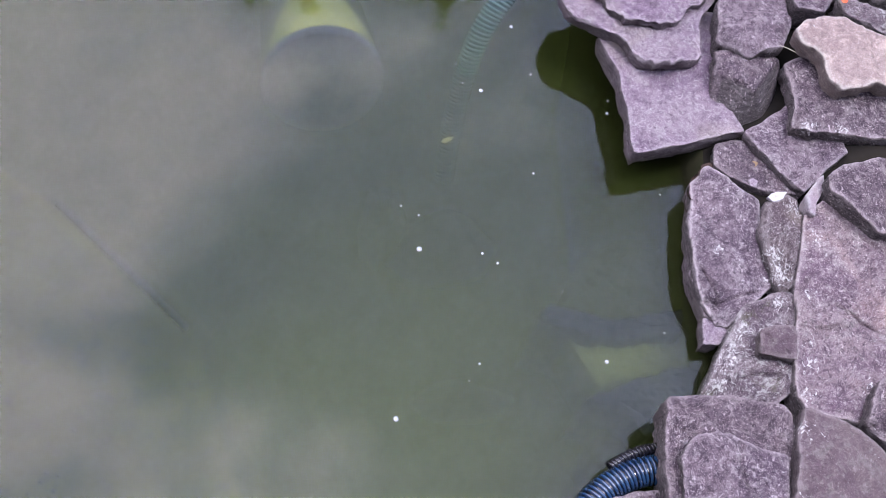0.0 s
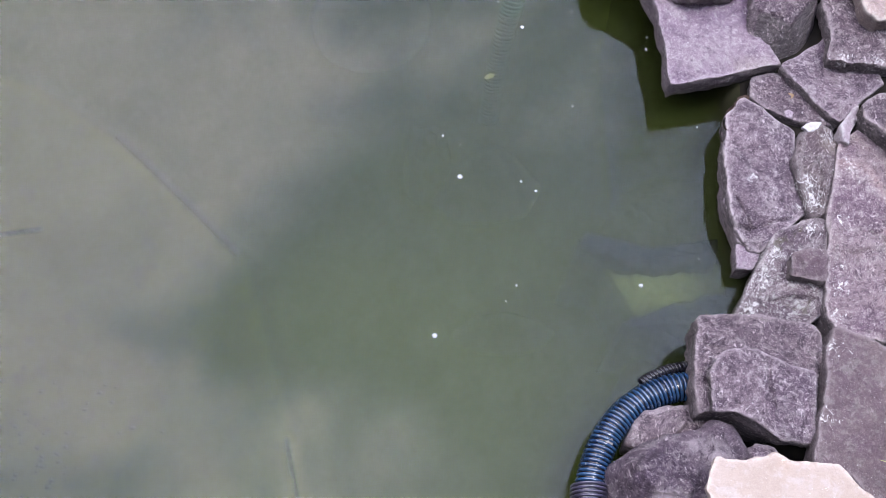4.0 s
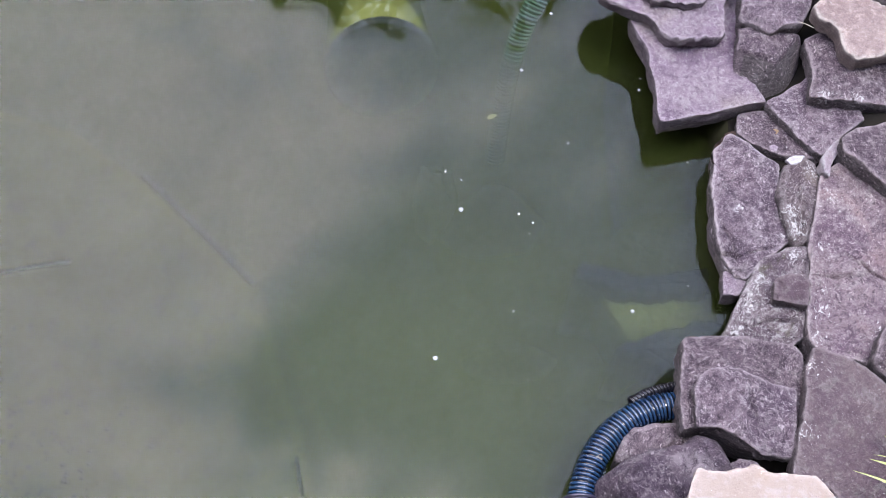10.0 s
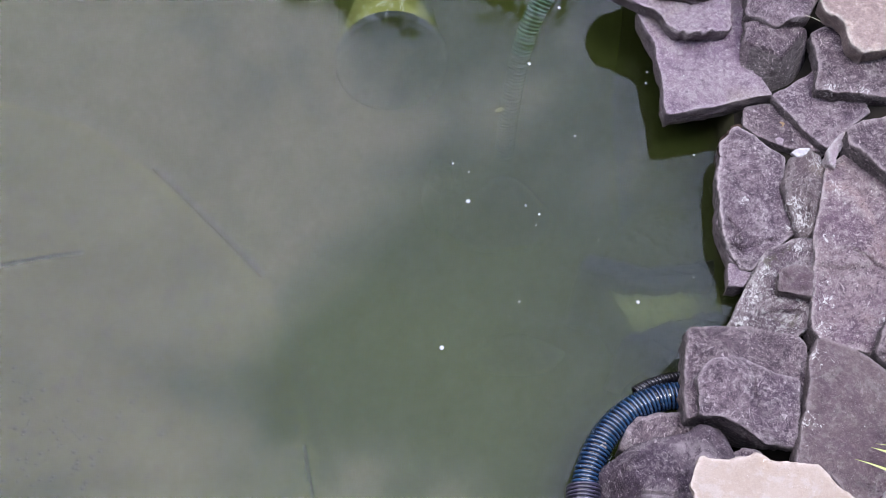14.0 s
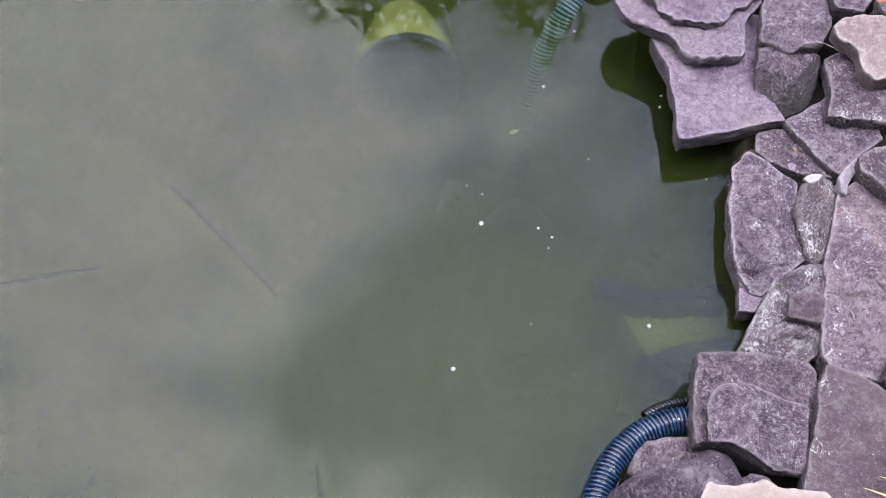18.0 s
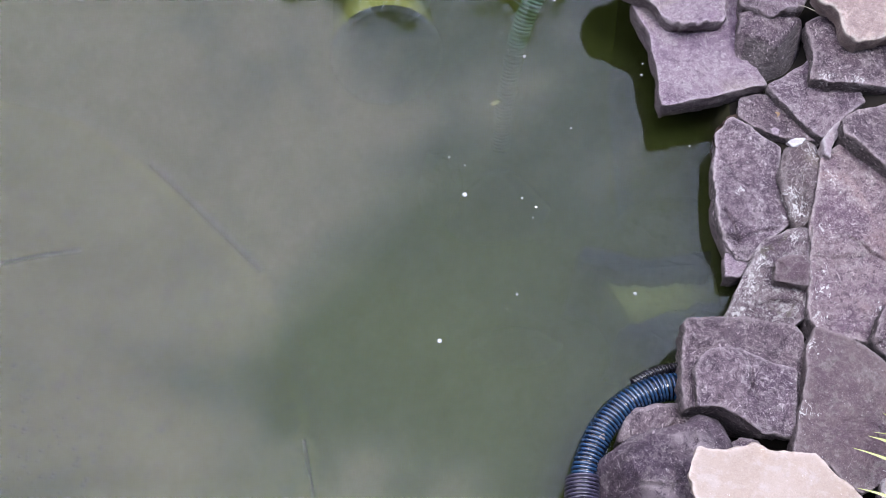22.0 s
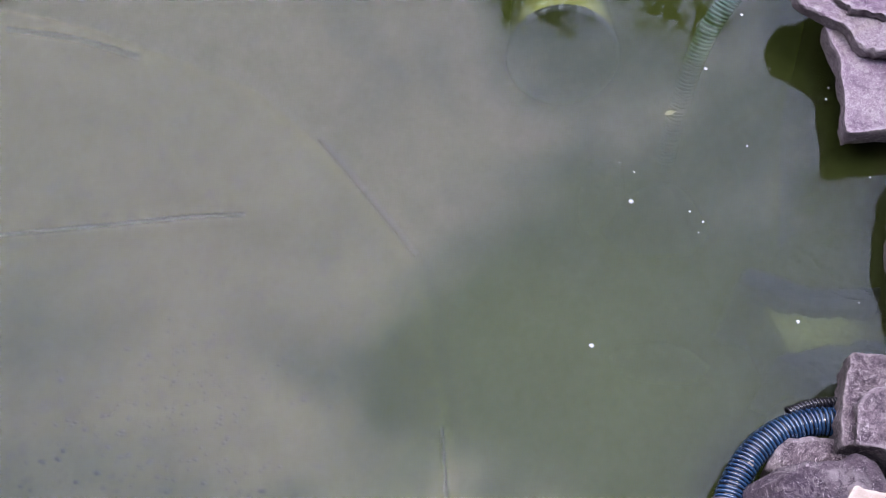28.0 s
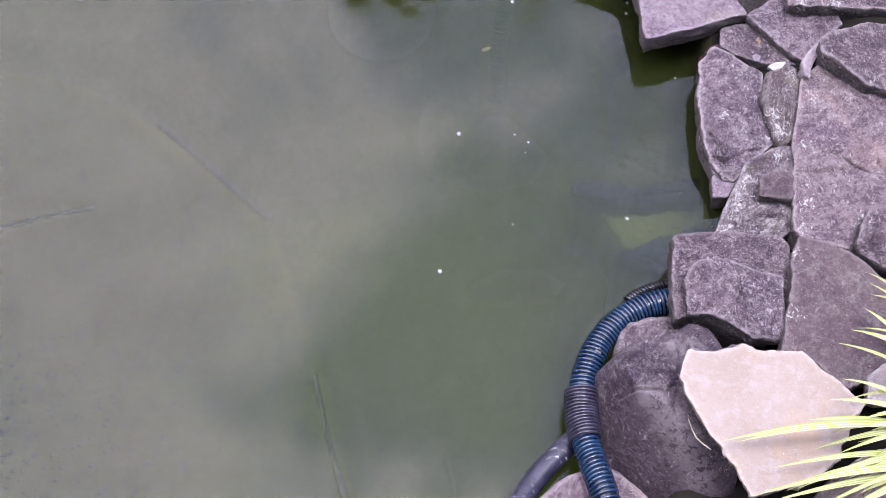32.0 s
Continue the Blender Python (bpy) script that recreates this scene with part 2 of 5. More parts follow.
    # pale worn rims and white crusts
    worn = m.times(m.attribute("rim"), m.step(m.noise(85, 6, 0.75, 0.6), 0.37, 0.53))
    c = m.mix(worn, c, tuple(min(0.75, 1.75 * v) for v in light))
    flecks = m.n("ShaderNodeMath", {0: m.attribute("crust"), 1: 0.15, 2: m.noise(170, 6, 0.72, 1.1, (1.0, 0.7, 1.0))}, operation="MULTIPLY_ADD").outputs[0]
    c = m.mix(m.times(m.step(flecks, 0.655, 0.69), 0.9), c, (0.62, 0.61, 0.60))
    m.color(c)
    m.bump((big, 0.008 * relief), (mid_n, 0.006 * relief), (fine, 0.006 * relief), (speck, 0.003 * relief), (strokes, 0.0020 * relief), (grit, 1.8 * grain))
    return m.m


SLATE = stone_mat("purple_stone", (0.083, 0.061, 0.077), (0.173, 0.126, 0.152), (0.303, 0.239, 0.258))
DARK = stone_mat("dark_purple_stone", (0.064, 0.045, 0.057), (0.137, 0.100, 0.116), (0.273, 0.209, 0.221), fleck=0.8)
DULL = stone_mat("dull_purple_stone", (0.112, 0.083, 0.088), (0.154, 0.115, 0.120), (0.211, 0.166, 0.168), fleck=0.3, contrast=0.45)
SLAB = stone_mat("lavender_slab", (0.198, 0.151, 0.186), (0.265, 0.207, 0.243), (0.350, 0.281, 0.310), fleck=0.2, contrast=0.75, tint=(0.300, 0.255, 0.225))
ROSE = stone_mat("rose_stone", (0.138, 0.100, 0.116), (0.219, 0.163, 0.176), (0.320, 0.254, 0.255), tint=(0.403, 0.285, 0.264))
LICHEN = stone_mat("lichen_stone", (0.086, 0.064, 0.074), (0.154, 0.115, 0.130), (0.258, 0.210, 0.219), lichen=0.5)
BROWN = stone_mat("brownish_stone", (0.082, 0.061, 0.064), (0.144, 0.110, 0.111), (0.228, 0.185, 0.186), fleck=1.0, tint=(0.183, 0.143, 0.125))
BOULDER = stone_mat("boulder_stone", (0.044, 0.029, 0.045), (0.078, 0.051, 0.072), (0.185, 0.142, 0.158), fleck=0.8, contrast=0.8, split=(0.062, 0.042, 0.058))
PINK = stone_mat("pinkish_stone", (0.293, 0.213, 0.204), (0.408, 0.317, 0.294), (0.538, 0.422, 0.381), fleck=0.1, contrast=0.4)
CREAM = stone_mat("cream_flagstone", (0.305, 0.245, 0.208), (0.335, 0.278, 0.245), (0.350, 0.305, 0.285), fleck=0.0, tint=(0.35, 0.255, 0.180), grain=0.0005, contrast=0.12, relief=0.3)
WHITE = stone_mat("whitish_stone", (0.30, 0.262, 0.262), (0.40, 0.350, 0.348), (0.49, 0.44, 0.435), fleck=0.1, contrast=0.3, split=(0.30, 0.27, 0.27))
CRUST = stone_mat("white_lichen", (0.45, 0.45, 0.46), (0.60, 0.60, 0.61), (0.70, 0.70, 0.71), fleck=0.0, contrast=0.3)
RUST = stone_mat("orange_lichen", (0.17, 0.10, 0.05), (0.25, 0.16, 0.08), (0.30, 0.21, 0.13), fleck=0.0, contrast=0.5)


def plain_mat(name, a, b, scale=30, rough=0.6, spec=0.5, relief=0.001):
    m = Mat(name, rough, spec=spec)
    h = m.noise(scale, 5, 0.6)
    m.color(m.mix(m.step(h, 0.35, 0.65), a, b))
    if relief:
        m.bump((h, relief))
    return m.m


hose_skin = Mat("blue_hose_plastic", 0.24, spec=0.9)
hose_n = hose_skin.noise(40, 5, 0.6)
hose_c = hose_skin.mix(hose_skin.step(hose_n, 0.35, 0.65), (0.007, 0.021, 0.058), (0.014, 0.043, 0.098))
# dried lime and dirt
hose_c = hose_skin.mix(hose_skin.times(hose_skin.step(hose_skin.noise(150, 5, 0.7, 0.5), 0.60, 0.70), 0.55), hose_c, (0.30, 0.31, 0.33))
hose_c = hose_skin.mix(hose_skin.times(hose_skin.step(hose_skin.noise(22, 4, 0.6), 0.58, 0.70), 0.6), hose_c, (0.016, 0.018, 0.022))
hose_skin.color(hose_c)
hose_skin.bump((hose_skin.noise(180, 4, 0.6), 0.0007))
HOSE = hose_skin.m
HOSE_DARK = plain_mat("black_rubber", (0.020, 0.018, 0.034), (0.050, 0.045, 0.075), 60, 0.28, 0.7, 0.0006)
RUBBER = plain_mat("wet_black_rubber", (0.004, 0.004, 0.006), (0.012, 0.012, 0.018), 60, 0.22, 0.6, 0.0006)
drain_skin = Mat("dirty_blue_plastic", 0.5, spec=0.5)
drain_c = drain_skin.mix(drain_skin.step(drain_skin.noise(55, 5, 0.6), 0.35, 0.65), (0.010, 0.011, 0.028), (0.024, 0.024, 0.050))
drain_c = drain_skin.mix(drain_skin.times(drain_skin.step(drain_skin.noise(160, 5, 0.7, 0.6), 0.56, 0.62), drain_skin.step(drain_skin.noise(20, 3, 0.5), 0.45, 0.6)), drain_c, (0.33, 0.31, 0.33))
drain_skin.color(drain_c)
DRAIN = drain_skin.m
TAPE = plain_mat("grey_tape", (0.16, 0.15, 0.14), (0.36, 0.34, 0.32), 90, 0.7)
SILTED = plain_mat("silted_teal_plastic", (0.05, 0.105, 0.095), (0.08, 0.14, 0.125), 40, 0.8, 0.2)
SILTED_DARK = plain_mat("silted_blue_plastic", (0.03, 0.06, 0.06), (0.05, 0.085, 0.08), 40, 0.8, 0.2)
SOIL = plain_mat("dark_soil", (0.008, 0.007, 0.006), (0.017, 0.014, 0.011), 12, 0.95, 0.2, 0.0)
MUD = plain_mat("wet_mud", (0.022, 0.022, 0.010), (0.036, 0.034, 0.016), 8, 0.9, 0.2, 0.0)
POT = plain_mat("silted_pale_plastic", (0.21, 0.208, 0.085), (0.28, 0.272, 0.11), 12, 0.9)
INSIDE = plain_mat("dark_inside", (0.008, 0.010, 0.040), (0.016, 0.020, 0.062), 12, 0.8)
SUNKEN = plain_mat("sunken_stone", (0.05, 0.053, 0.024), (0.12, 0.126, 0.055), 6, 0.9, 0.2, 0.0)
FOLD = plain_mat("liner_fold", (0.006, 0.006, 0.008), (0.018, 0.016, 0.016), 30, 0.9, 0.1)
FLAKE = plain_mat("dark_sediment", (0.03, 0.028, 0.03), (0.07, 0.06, 0.05), 20, 0.9, 0.2, 0.0)
DEAD = plain_mat("dead_leaf", (0.020, 0.011, 0.008), (0.070, 0.036, 0.024), 120, 0.8)
RED = plain_mat("red_leaf", (0.50, 0.06, 0.02), (0.62, 0.14, 0.05), 150, 0.6)
STRAW = plain_mat("dry_straw", (0.30, 0.27, 0.20), (0.46, 0.42, 0.33), 100, 0.7)

liner = Mat("pond_liner_silt", 0.9, spec=0.2)
lb = liner.noise(3.2, 6, 0.6, 0.5)
lc = liner.mix(liner.step(lb, 0.40, 0.60), (0.37, 0.325, 0.125), (0.60, 0.525, 0.24))
ls = liner.noise(26, 6, 0.7, 0.4)
lc = liner.mix(liner.times(liner.step(ls, 0.53, 0.66), 0.55), lc, (0.16, 0.125, 0.065))
lc = liner.mix(liner.times(liner.step(liner.noise(14, 4, 0.6), 0.60, 0.70), 0.6), lc, (0.58, 0.47, 0.22))
# below the shelf a darker green puts the deep water's dimness into the colour
ld = liner.mix(liner.step(liner.noise(5, 5, 0.6), 0.35, 0.65), (0.13, 0.14, 0.032), (0.19, 0.20, 0.05))
liner.color(liner.mix(liner.attribute("deep"), lc, ld))
LINER = liner.m


def leaf_mat(name, a, b, stripe=None):
    m = Mat(name, 0.5, spec=0.4)
    geo = m.n("ShaderNodeNewGeometry")
    c = m.mix(geo.outputs["Random Per Island"], a, b)
    if stripe:
        uv = m.n("ShaderNodeTexCoord")
        sx = m.n("ShaderNodeSeparateXYZ", {0: uv.outputs["UV"]})
        w = m.n("ShaderNodeMath", {0: sx.outputs[0], 1: 19.0}, operation="MULTIPLY")
        s = m.n("ShaderNodeMath", {0: w.outputs[0]}, operation="SINE")
        c = m.mix(m.step(s.outputs[0], -0.2, 0.5), c, stripe)
    m.color(c)
    return m.m


GRASS = leaf_mat("variegated_grass", (0.20, 0.27, 0.05), (0.30, 0.35, 0.09), (0.46, 0.47, 0.25))
FOLIAGE = leaf_mat("shrub_leaves", (0.07, 0.11, 0.02), (0.24, 0.29, 0.04))
glow = FOLIAGE.node_tree
through_leaf = glow.nodes.new("ShaderNodeBsdfTranslucent")
leaf_shade = glow.nodes.new("ShaderNodeMixShader")
leaf_shade.inputs[0].default_value = 0.5
base = glow.nodes["Principled BSDF"]
glow.links.new(base.inputs["Base Color"].links[0].from_socket, through_leaf.inputs["Color"])
glow.links.new(base.outputs[0], leaf_shade.inputs[1])
glow.links.new(through_leaf.outputs[0], leaf_shade.inputs[2])
glow.links.new(leaf_shade.outputs[0], glow.nodes["Material Output"].inputs["Surface"])

# water: clear skin that mirrors by Fresnel, and thin turbid sheets below it
wm = bpy.data.materials.new("water_surface")
wm.use_nodes = True
t = wm.node_tree
t.nodes.clear()
out = t.nodes.new("ShaderNodeOutputMaterial")
mx = t.nodes.new("ShaderNodeMixShader")
fres = t.nodes.new("ShaderNodeFresnel")
fres.inputs["IOR"].default_value = 1.47
clear = t.nodes.new("ShaderNodeBsdfTransparent")
clear.inputs[0].default_value = (0.93, 0.96, 0.90, 1)
gloss = t.nodes.new("ShaderNodeBsdfGlossy")
gloss.inputs["Roughness"].default_value = 0.0
for a, b in ((fres.outputs[0], mx.inputs[0]), (clear.outputs[0], mx.inputs[1]), (gloss.outputs[0], mx.inputs[2]), (mx.outputs[0], out.inputs[0])):
    t.links.new(a, b)
WATER = wm

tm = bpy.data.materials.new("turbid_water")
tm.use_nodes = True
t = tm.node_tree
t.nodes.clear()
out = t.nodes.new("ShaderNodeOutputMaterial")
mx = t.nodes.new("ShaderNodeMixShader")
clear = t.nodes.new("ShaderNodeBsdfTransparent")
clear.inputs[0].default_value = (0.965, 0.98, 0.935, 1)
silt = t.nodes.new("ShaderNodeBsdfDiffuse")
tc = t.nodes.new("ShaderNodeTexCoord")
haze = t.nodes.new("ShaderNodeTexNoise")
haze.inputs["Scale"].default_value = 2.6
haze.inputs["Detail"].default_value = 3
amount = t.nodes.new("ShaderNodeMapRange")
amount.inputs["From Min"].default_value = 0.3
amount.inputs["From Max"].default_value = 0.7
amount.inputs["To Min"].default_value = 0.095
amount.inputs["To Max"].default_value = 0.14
# murk painted paler mid-pond, standing in for more light away from the bank
middle_dist = t.nodes.new("ShaderNodeVectorMath")
middle_dist.operation = "DISTANCE"
middle_dist.inputs[1].default_value = (0.0, 0.58, 0.0)
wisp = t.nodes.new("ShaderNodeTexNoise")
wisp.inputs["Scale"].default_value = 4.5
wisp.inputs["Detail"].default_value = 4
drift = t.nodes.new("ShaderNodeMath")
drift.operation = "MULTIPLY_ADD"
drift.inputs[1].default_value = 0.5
lit_middle = t.nodes.new("ShaderNodeMapRange")
lit_middle.interpolation_type = "SMOOTHSTEP"
lit_middle.inputs["From Min"].default_value = 0.76
lit_middle.inputs["From Max"].default_value = 0.38
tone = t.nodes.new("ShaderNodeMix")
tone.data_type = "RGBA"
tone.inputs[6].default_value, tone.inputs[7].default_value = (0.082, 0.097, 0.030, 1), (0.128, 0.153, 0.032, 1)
for a, b in ((tc.outputs["Object"], middle_dist.inputs[0]), (tc.outputs["Object"], wisp.inputs["Vector"]), (wisp.outputs["Fac"], drift.inputs[0]), (middle_dist.outputs["Value"], drift.inputs[2]),
             (drift.outputs[0], lit_middle.inputs["Value"]), (lit_middle.outputs[0], tone.inputs[0]), (tone.outputs[2], silt.inputs[0])):
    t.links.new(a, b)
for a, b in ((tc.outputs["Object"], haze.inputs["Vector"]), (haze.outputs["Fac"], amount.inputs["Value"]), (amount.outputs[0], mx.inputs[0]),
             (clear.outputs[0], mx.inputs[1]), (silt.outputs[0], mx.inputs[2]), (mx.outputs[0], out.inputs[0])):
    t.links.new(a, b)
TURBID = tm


# ---- mesh helpers ----
def mesh_object(name, verts, faces, mat, smooth=True):
    me = bpy.data.meshes.new(name)
    me.from_pydata(verts, [], faces)
    me.materials.append(mat)
    if smooth:
        me.polygons.foreach_set("use_smooth", [True] * len(me.polygons))
    me.update()
    return new(name, me)


def part_of(parent, name, verts, faces, mat, label="", smooth=True):
    ob = mesh_object(name, verts, faces, mat, smooth)
    ob.parent = parent
    if label:
        tagged(ob, label)
    return ob


def nz(x, y, z, s):
    return noise.noise(Vector((x * s, y * s, z * s)))


# ---- ground sheet with the pond basin ----
SHELF = ((-1.6, 1.30), (-0.95, 1.24), (-0.60, 1.14), (-0.443, 1.027), (-0.254, 0.842), (-0.21, 0.684), (-0.156, 0.536), (-0.131, 0.428), (-0.05, 0.1), (0.1, -0.3), (0.2, -0.8))


def side_of_shelf(x, y):
    """Signed distance to the shelf's edge, positive towards the deep."""
    best, sign = 9.0, 1.0
    for (ax, ay), (bx, by) in zip(SHELF, SHELF[1:]):
        dx, dy = bx - ax, by - ay
        u = max(0.0, min(1.0, ((x - ax) * dx + (y - ay) * dy) / (dx * dx + dy * dy)))
        qx, qy = x - ax - u * dx, y - ay - u * dy
        d = math.hypot(qx, qy)
        if d < best:
            best, sign = d, (1.0 if dx * qy - dy * qx > 0 else -1.0)
    return best * sign


def ease(v, lo, hi):
    u = max(0.0, min(1.0, (v - lo) / (hi - lo)))
    return u * u * (3 - 2 * u)


def basin(x, y):
    d = side_of_shelf(x, y)
    z = -0.15 - 0.11 * ease(d, -0.015, 0.045) - 0.10 * ease(d, 0.0, 0.25)
    z += 0.006 * nz(x, y, 0, 5) + 0.003 * nz(x, y, 3, 17)
    edge = 0.50 + 0.02 * nz(x, y, 5, 6) - (0.10 * ease(0.75 - y, 0.0, 0.5)) - 0.14 * ease(0.40 - y, 0, 0.25) - 0.1 * ease(y, 1.15, 1.5)
    z += (0.03 - z) * ease(x, edge - 0.03, edge + 0.05)
    reach = (((x + 0.75) / 1.5) ** 4 + ((y - 0.5) / 1.5) ** 4) ** 0.25 + 0.05 * nz(x, y, 11, 1.7)
    z += (0.05 - z) * ease(reach, 0.94, 1.06)
    z += 0.05 * ease(x, edge + 0.05, edge + 0.3)
    return z


def axis(lo, hi, step, far):
    inner = [lo + k * step for k in range(int(round((hi - lo) / step)) + 1)]
    return [-far, -60, -15, -6] + inner + [6, 15, 60, far]


gx, gy = axis(-2.4, 1.2, 0.018, 400), axis(-1.2, 2.4, 0.018, 400)
gv = [(x, y, basin(x, y)) for y in gy for x in gx]
gf = [(j * len(gx) + i, j * len(gx) + i + 1, (j + 1) * len(gx) + i + 1, (j + 1) * len(gx) + i) for j in range(len(gy) - 1) for i in range(len(gx) - 1)]
ground = mesh_object("ground", gv, gf, SOIL)
ground.data.materials.append(LINER)
ground.data.attributes.new("deep", "FLOAT", "POINT").data.foreach_set("value", [ease(side_of_shelf(x, y), -0.004, 0.022) for x, y, _ in gv])
ground.data.materials.append(MUD)
for poly in ground.data.polygons:
    if poly.center.z < -0.03 and poly.center.x < 0.40:
        poly.material_index = 1
    elif poly.center.z < 0.0:
        poly.material_index = 2
tagged(ground, "dark soil bank and silty olive pond bed", "ground", kind="structure")


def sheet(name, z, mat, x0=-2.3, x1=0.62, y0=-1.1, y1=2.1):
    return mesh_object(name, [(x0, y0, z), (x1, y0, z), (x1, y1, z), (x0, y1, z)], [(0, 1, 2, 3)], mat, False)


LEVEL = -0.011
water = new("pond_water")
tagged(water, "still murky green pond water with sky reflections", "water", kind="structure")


def wave(x, y):
    """Low ripples, livelier by the far west side and beside the bank."""
    lively = 0.10 + 0.35 * ease(y, 1.15, 1.45) + 3.6 * ease(-x - 0.25 + 0.5 * (y - 0.9), 0.0, 0.6) + 0.6 * math.exp(-((x - 0.44) ** 2 + (y - 0.95) ** 2) / 0.006)
    h = 0.00028 * nz(x + 0.5 * y, y - 0.3 * x, 0.3, 11) + 0.00013 * nz(x * 0.6 + y * 0.8, (y * 0.6 - x * 0.8) * 2.2, 1.7, 17)
    streaks = ease(-x - 0.42 + 0.6 * (y - 0.95), 0.0, 0.35) * ease(nz(x, y, 8, 3.5), -0.25, 0.25)
    h += streaks * (0.0030 * nz(0.75 * x + 0.66 * y, 2.2 * (0.75 * y - 0.66 * x), 2.9, 22) + 0.0004 * nz(x, y, 6.1, 48)) / lively
    bank_side = math.exp(-(((x - 0.440) / 0.045) ** 2 + ((y - 0.950) / 0.060) ** 2))
    h += 0.00020 * bank_side * math.sin((0.35 * x + y + 0.007 * nz(x, y, 4, 45)) / 0.0105 * math.tau)
    # spreading rings where something broke the surface
    r = math.hypot(x + 0.83, y - 0.47)
    h += 0.00035 * math.sin(r / 0.011 * math.tau) * math.exp(-((r - 0.085) / 0.02) ** 2)
    return h * lively if r > 0.16 else h


wx = sorted([-2.3 + 0.1 * k for k in range(11)] + [-1.29 + 0.007 * k for k in range(122)] + [-0.436 + 0.011 * k for k in range(74)] + [0.381 + 0.0025 * k for k in range(52)])
wy = sorted([-1.1 + 0.1 * k for k in range(13)] + [0.11 + 0.008 * k for k in range(187)] + [0.861 + 0.0025 * k for k in range(68)] + [1.65, 1.8, 1.95, 2.1])
skin = mesh_object("water_surface", [(x, y, LEVEL + wave(x, y)) for y in wy for x in wx],
                   [(j * len(wx) + i, j * len(wx) + i + 1, (j + 1) * len(wx) + i + 1, (j + 1) * len(wx) + i) for j in range(len(wy) - 1) for i in range(len(wx) - 1)], WATER)
skin.parent = water
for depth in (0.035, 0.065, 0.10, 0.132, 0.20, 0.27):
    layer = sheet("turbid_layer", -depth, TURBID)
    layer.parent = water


# ---- stones ----
def smooth_loop(pts, step):
    """The outline with slightly cut corners, at even steps."""
    cut = []
    for a, b in zip(pts, pts[1:] + pts[:1]):
        cut += [(a[0] * 0.93 + b[0] * 0.07, a[1] * 0.93 + b[1] * 0.07), (a[0] * 0.07 + b[0] * 0.93, a[1] * 0.07 + b[1] * 0.93)]
    sides_len = [math.dist(a, b) for a, b in zip(cut, cut[1:] + cut[:1])]
    total = sum(sides_len)
    n = max(40, min(200, int(total / step)))
    loop, k, run = [], 0, 0.0
    for i in range(n):
        s = total * i / n
        while run + sides_len[k] < s:
            run += sides_len[k]
            k += 1
        u = (s - run) / sides_len[k]
        a, b = cut[k], cut[(k + 1) % len(cut)]
        loop.append((a[0] + (b[0] - a[0]) * u, a[1] + (b[1] - a[1]) * u))
    return loop


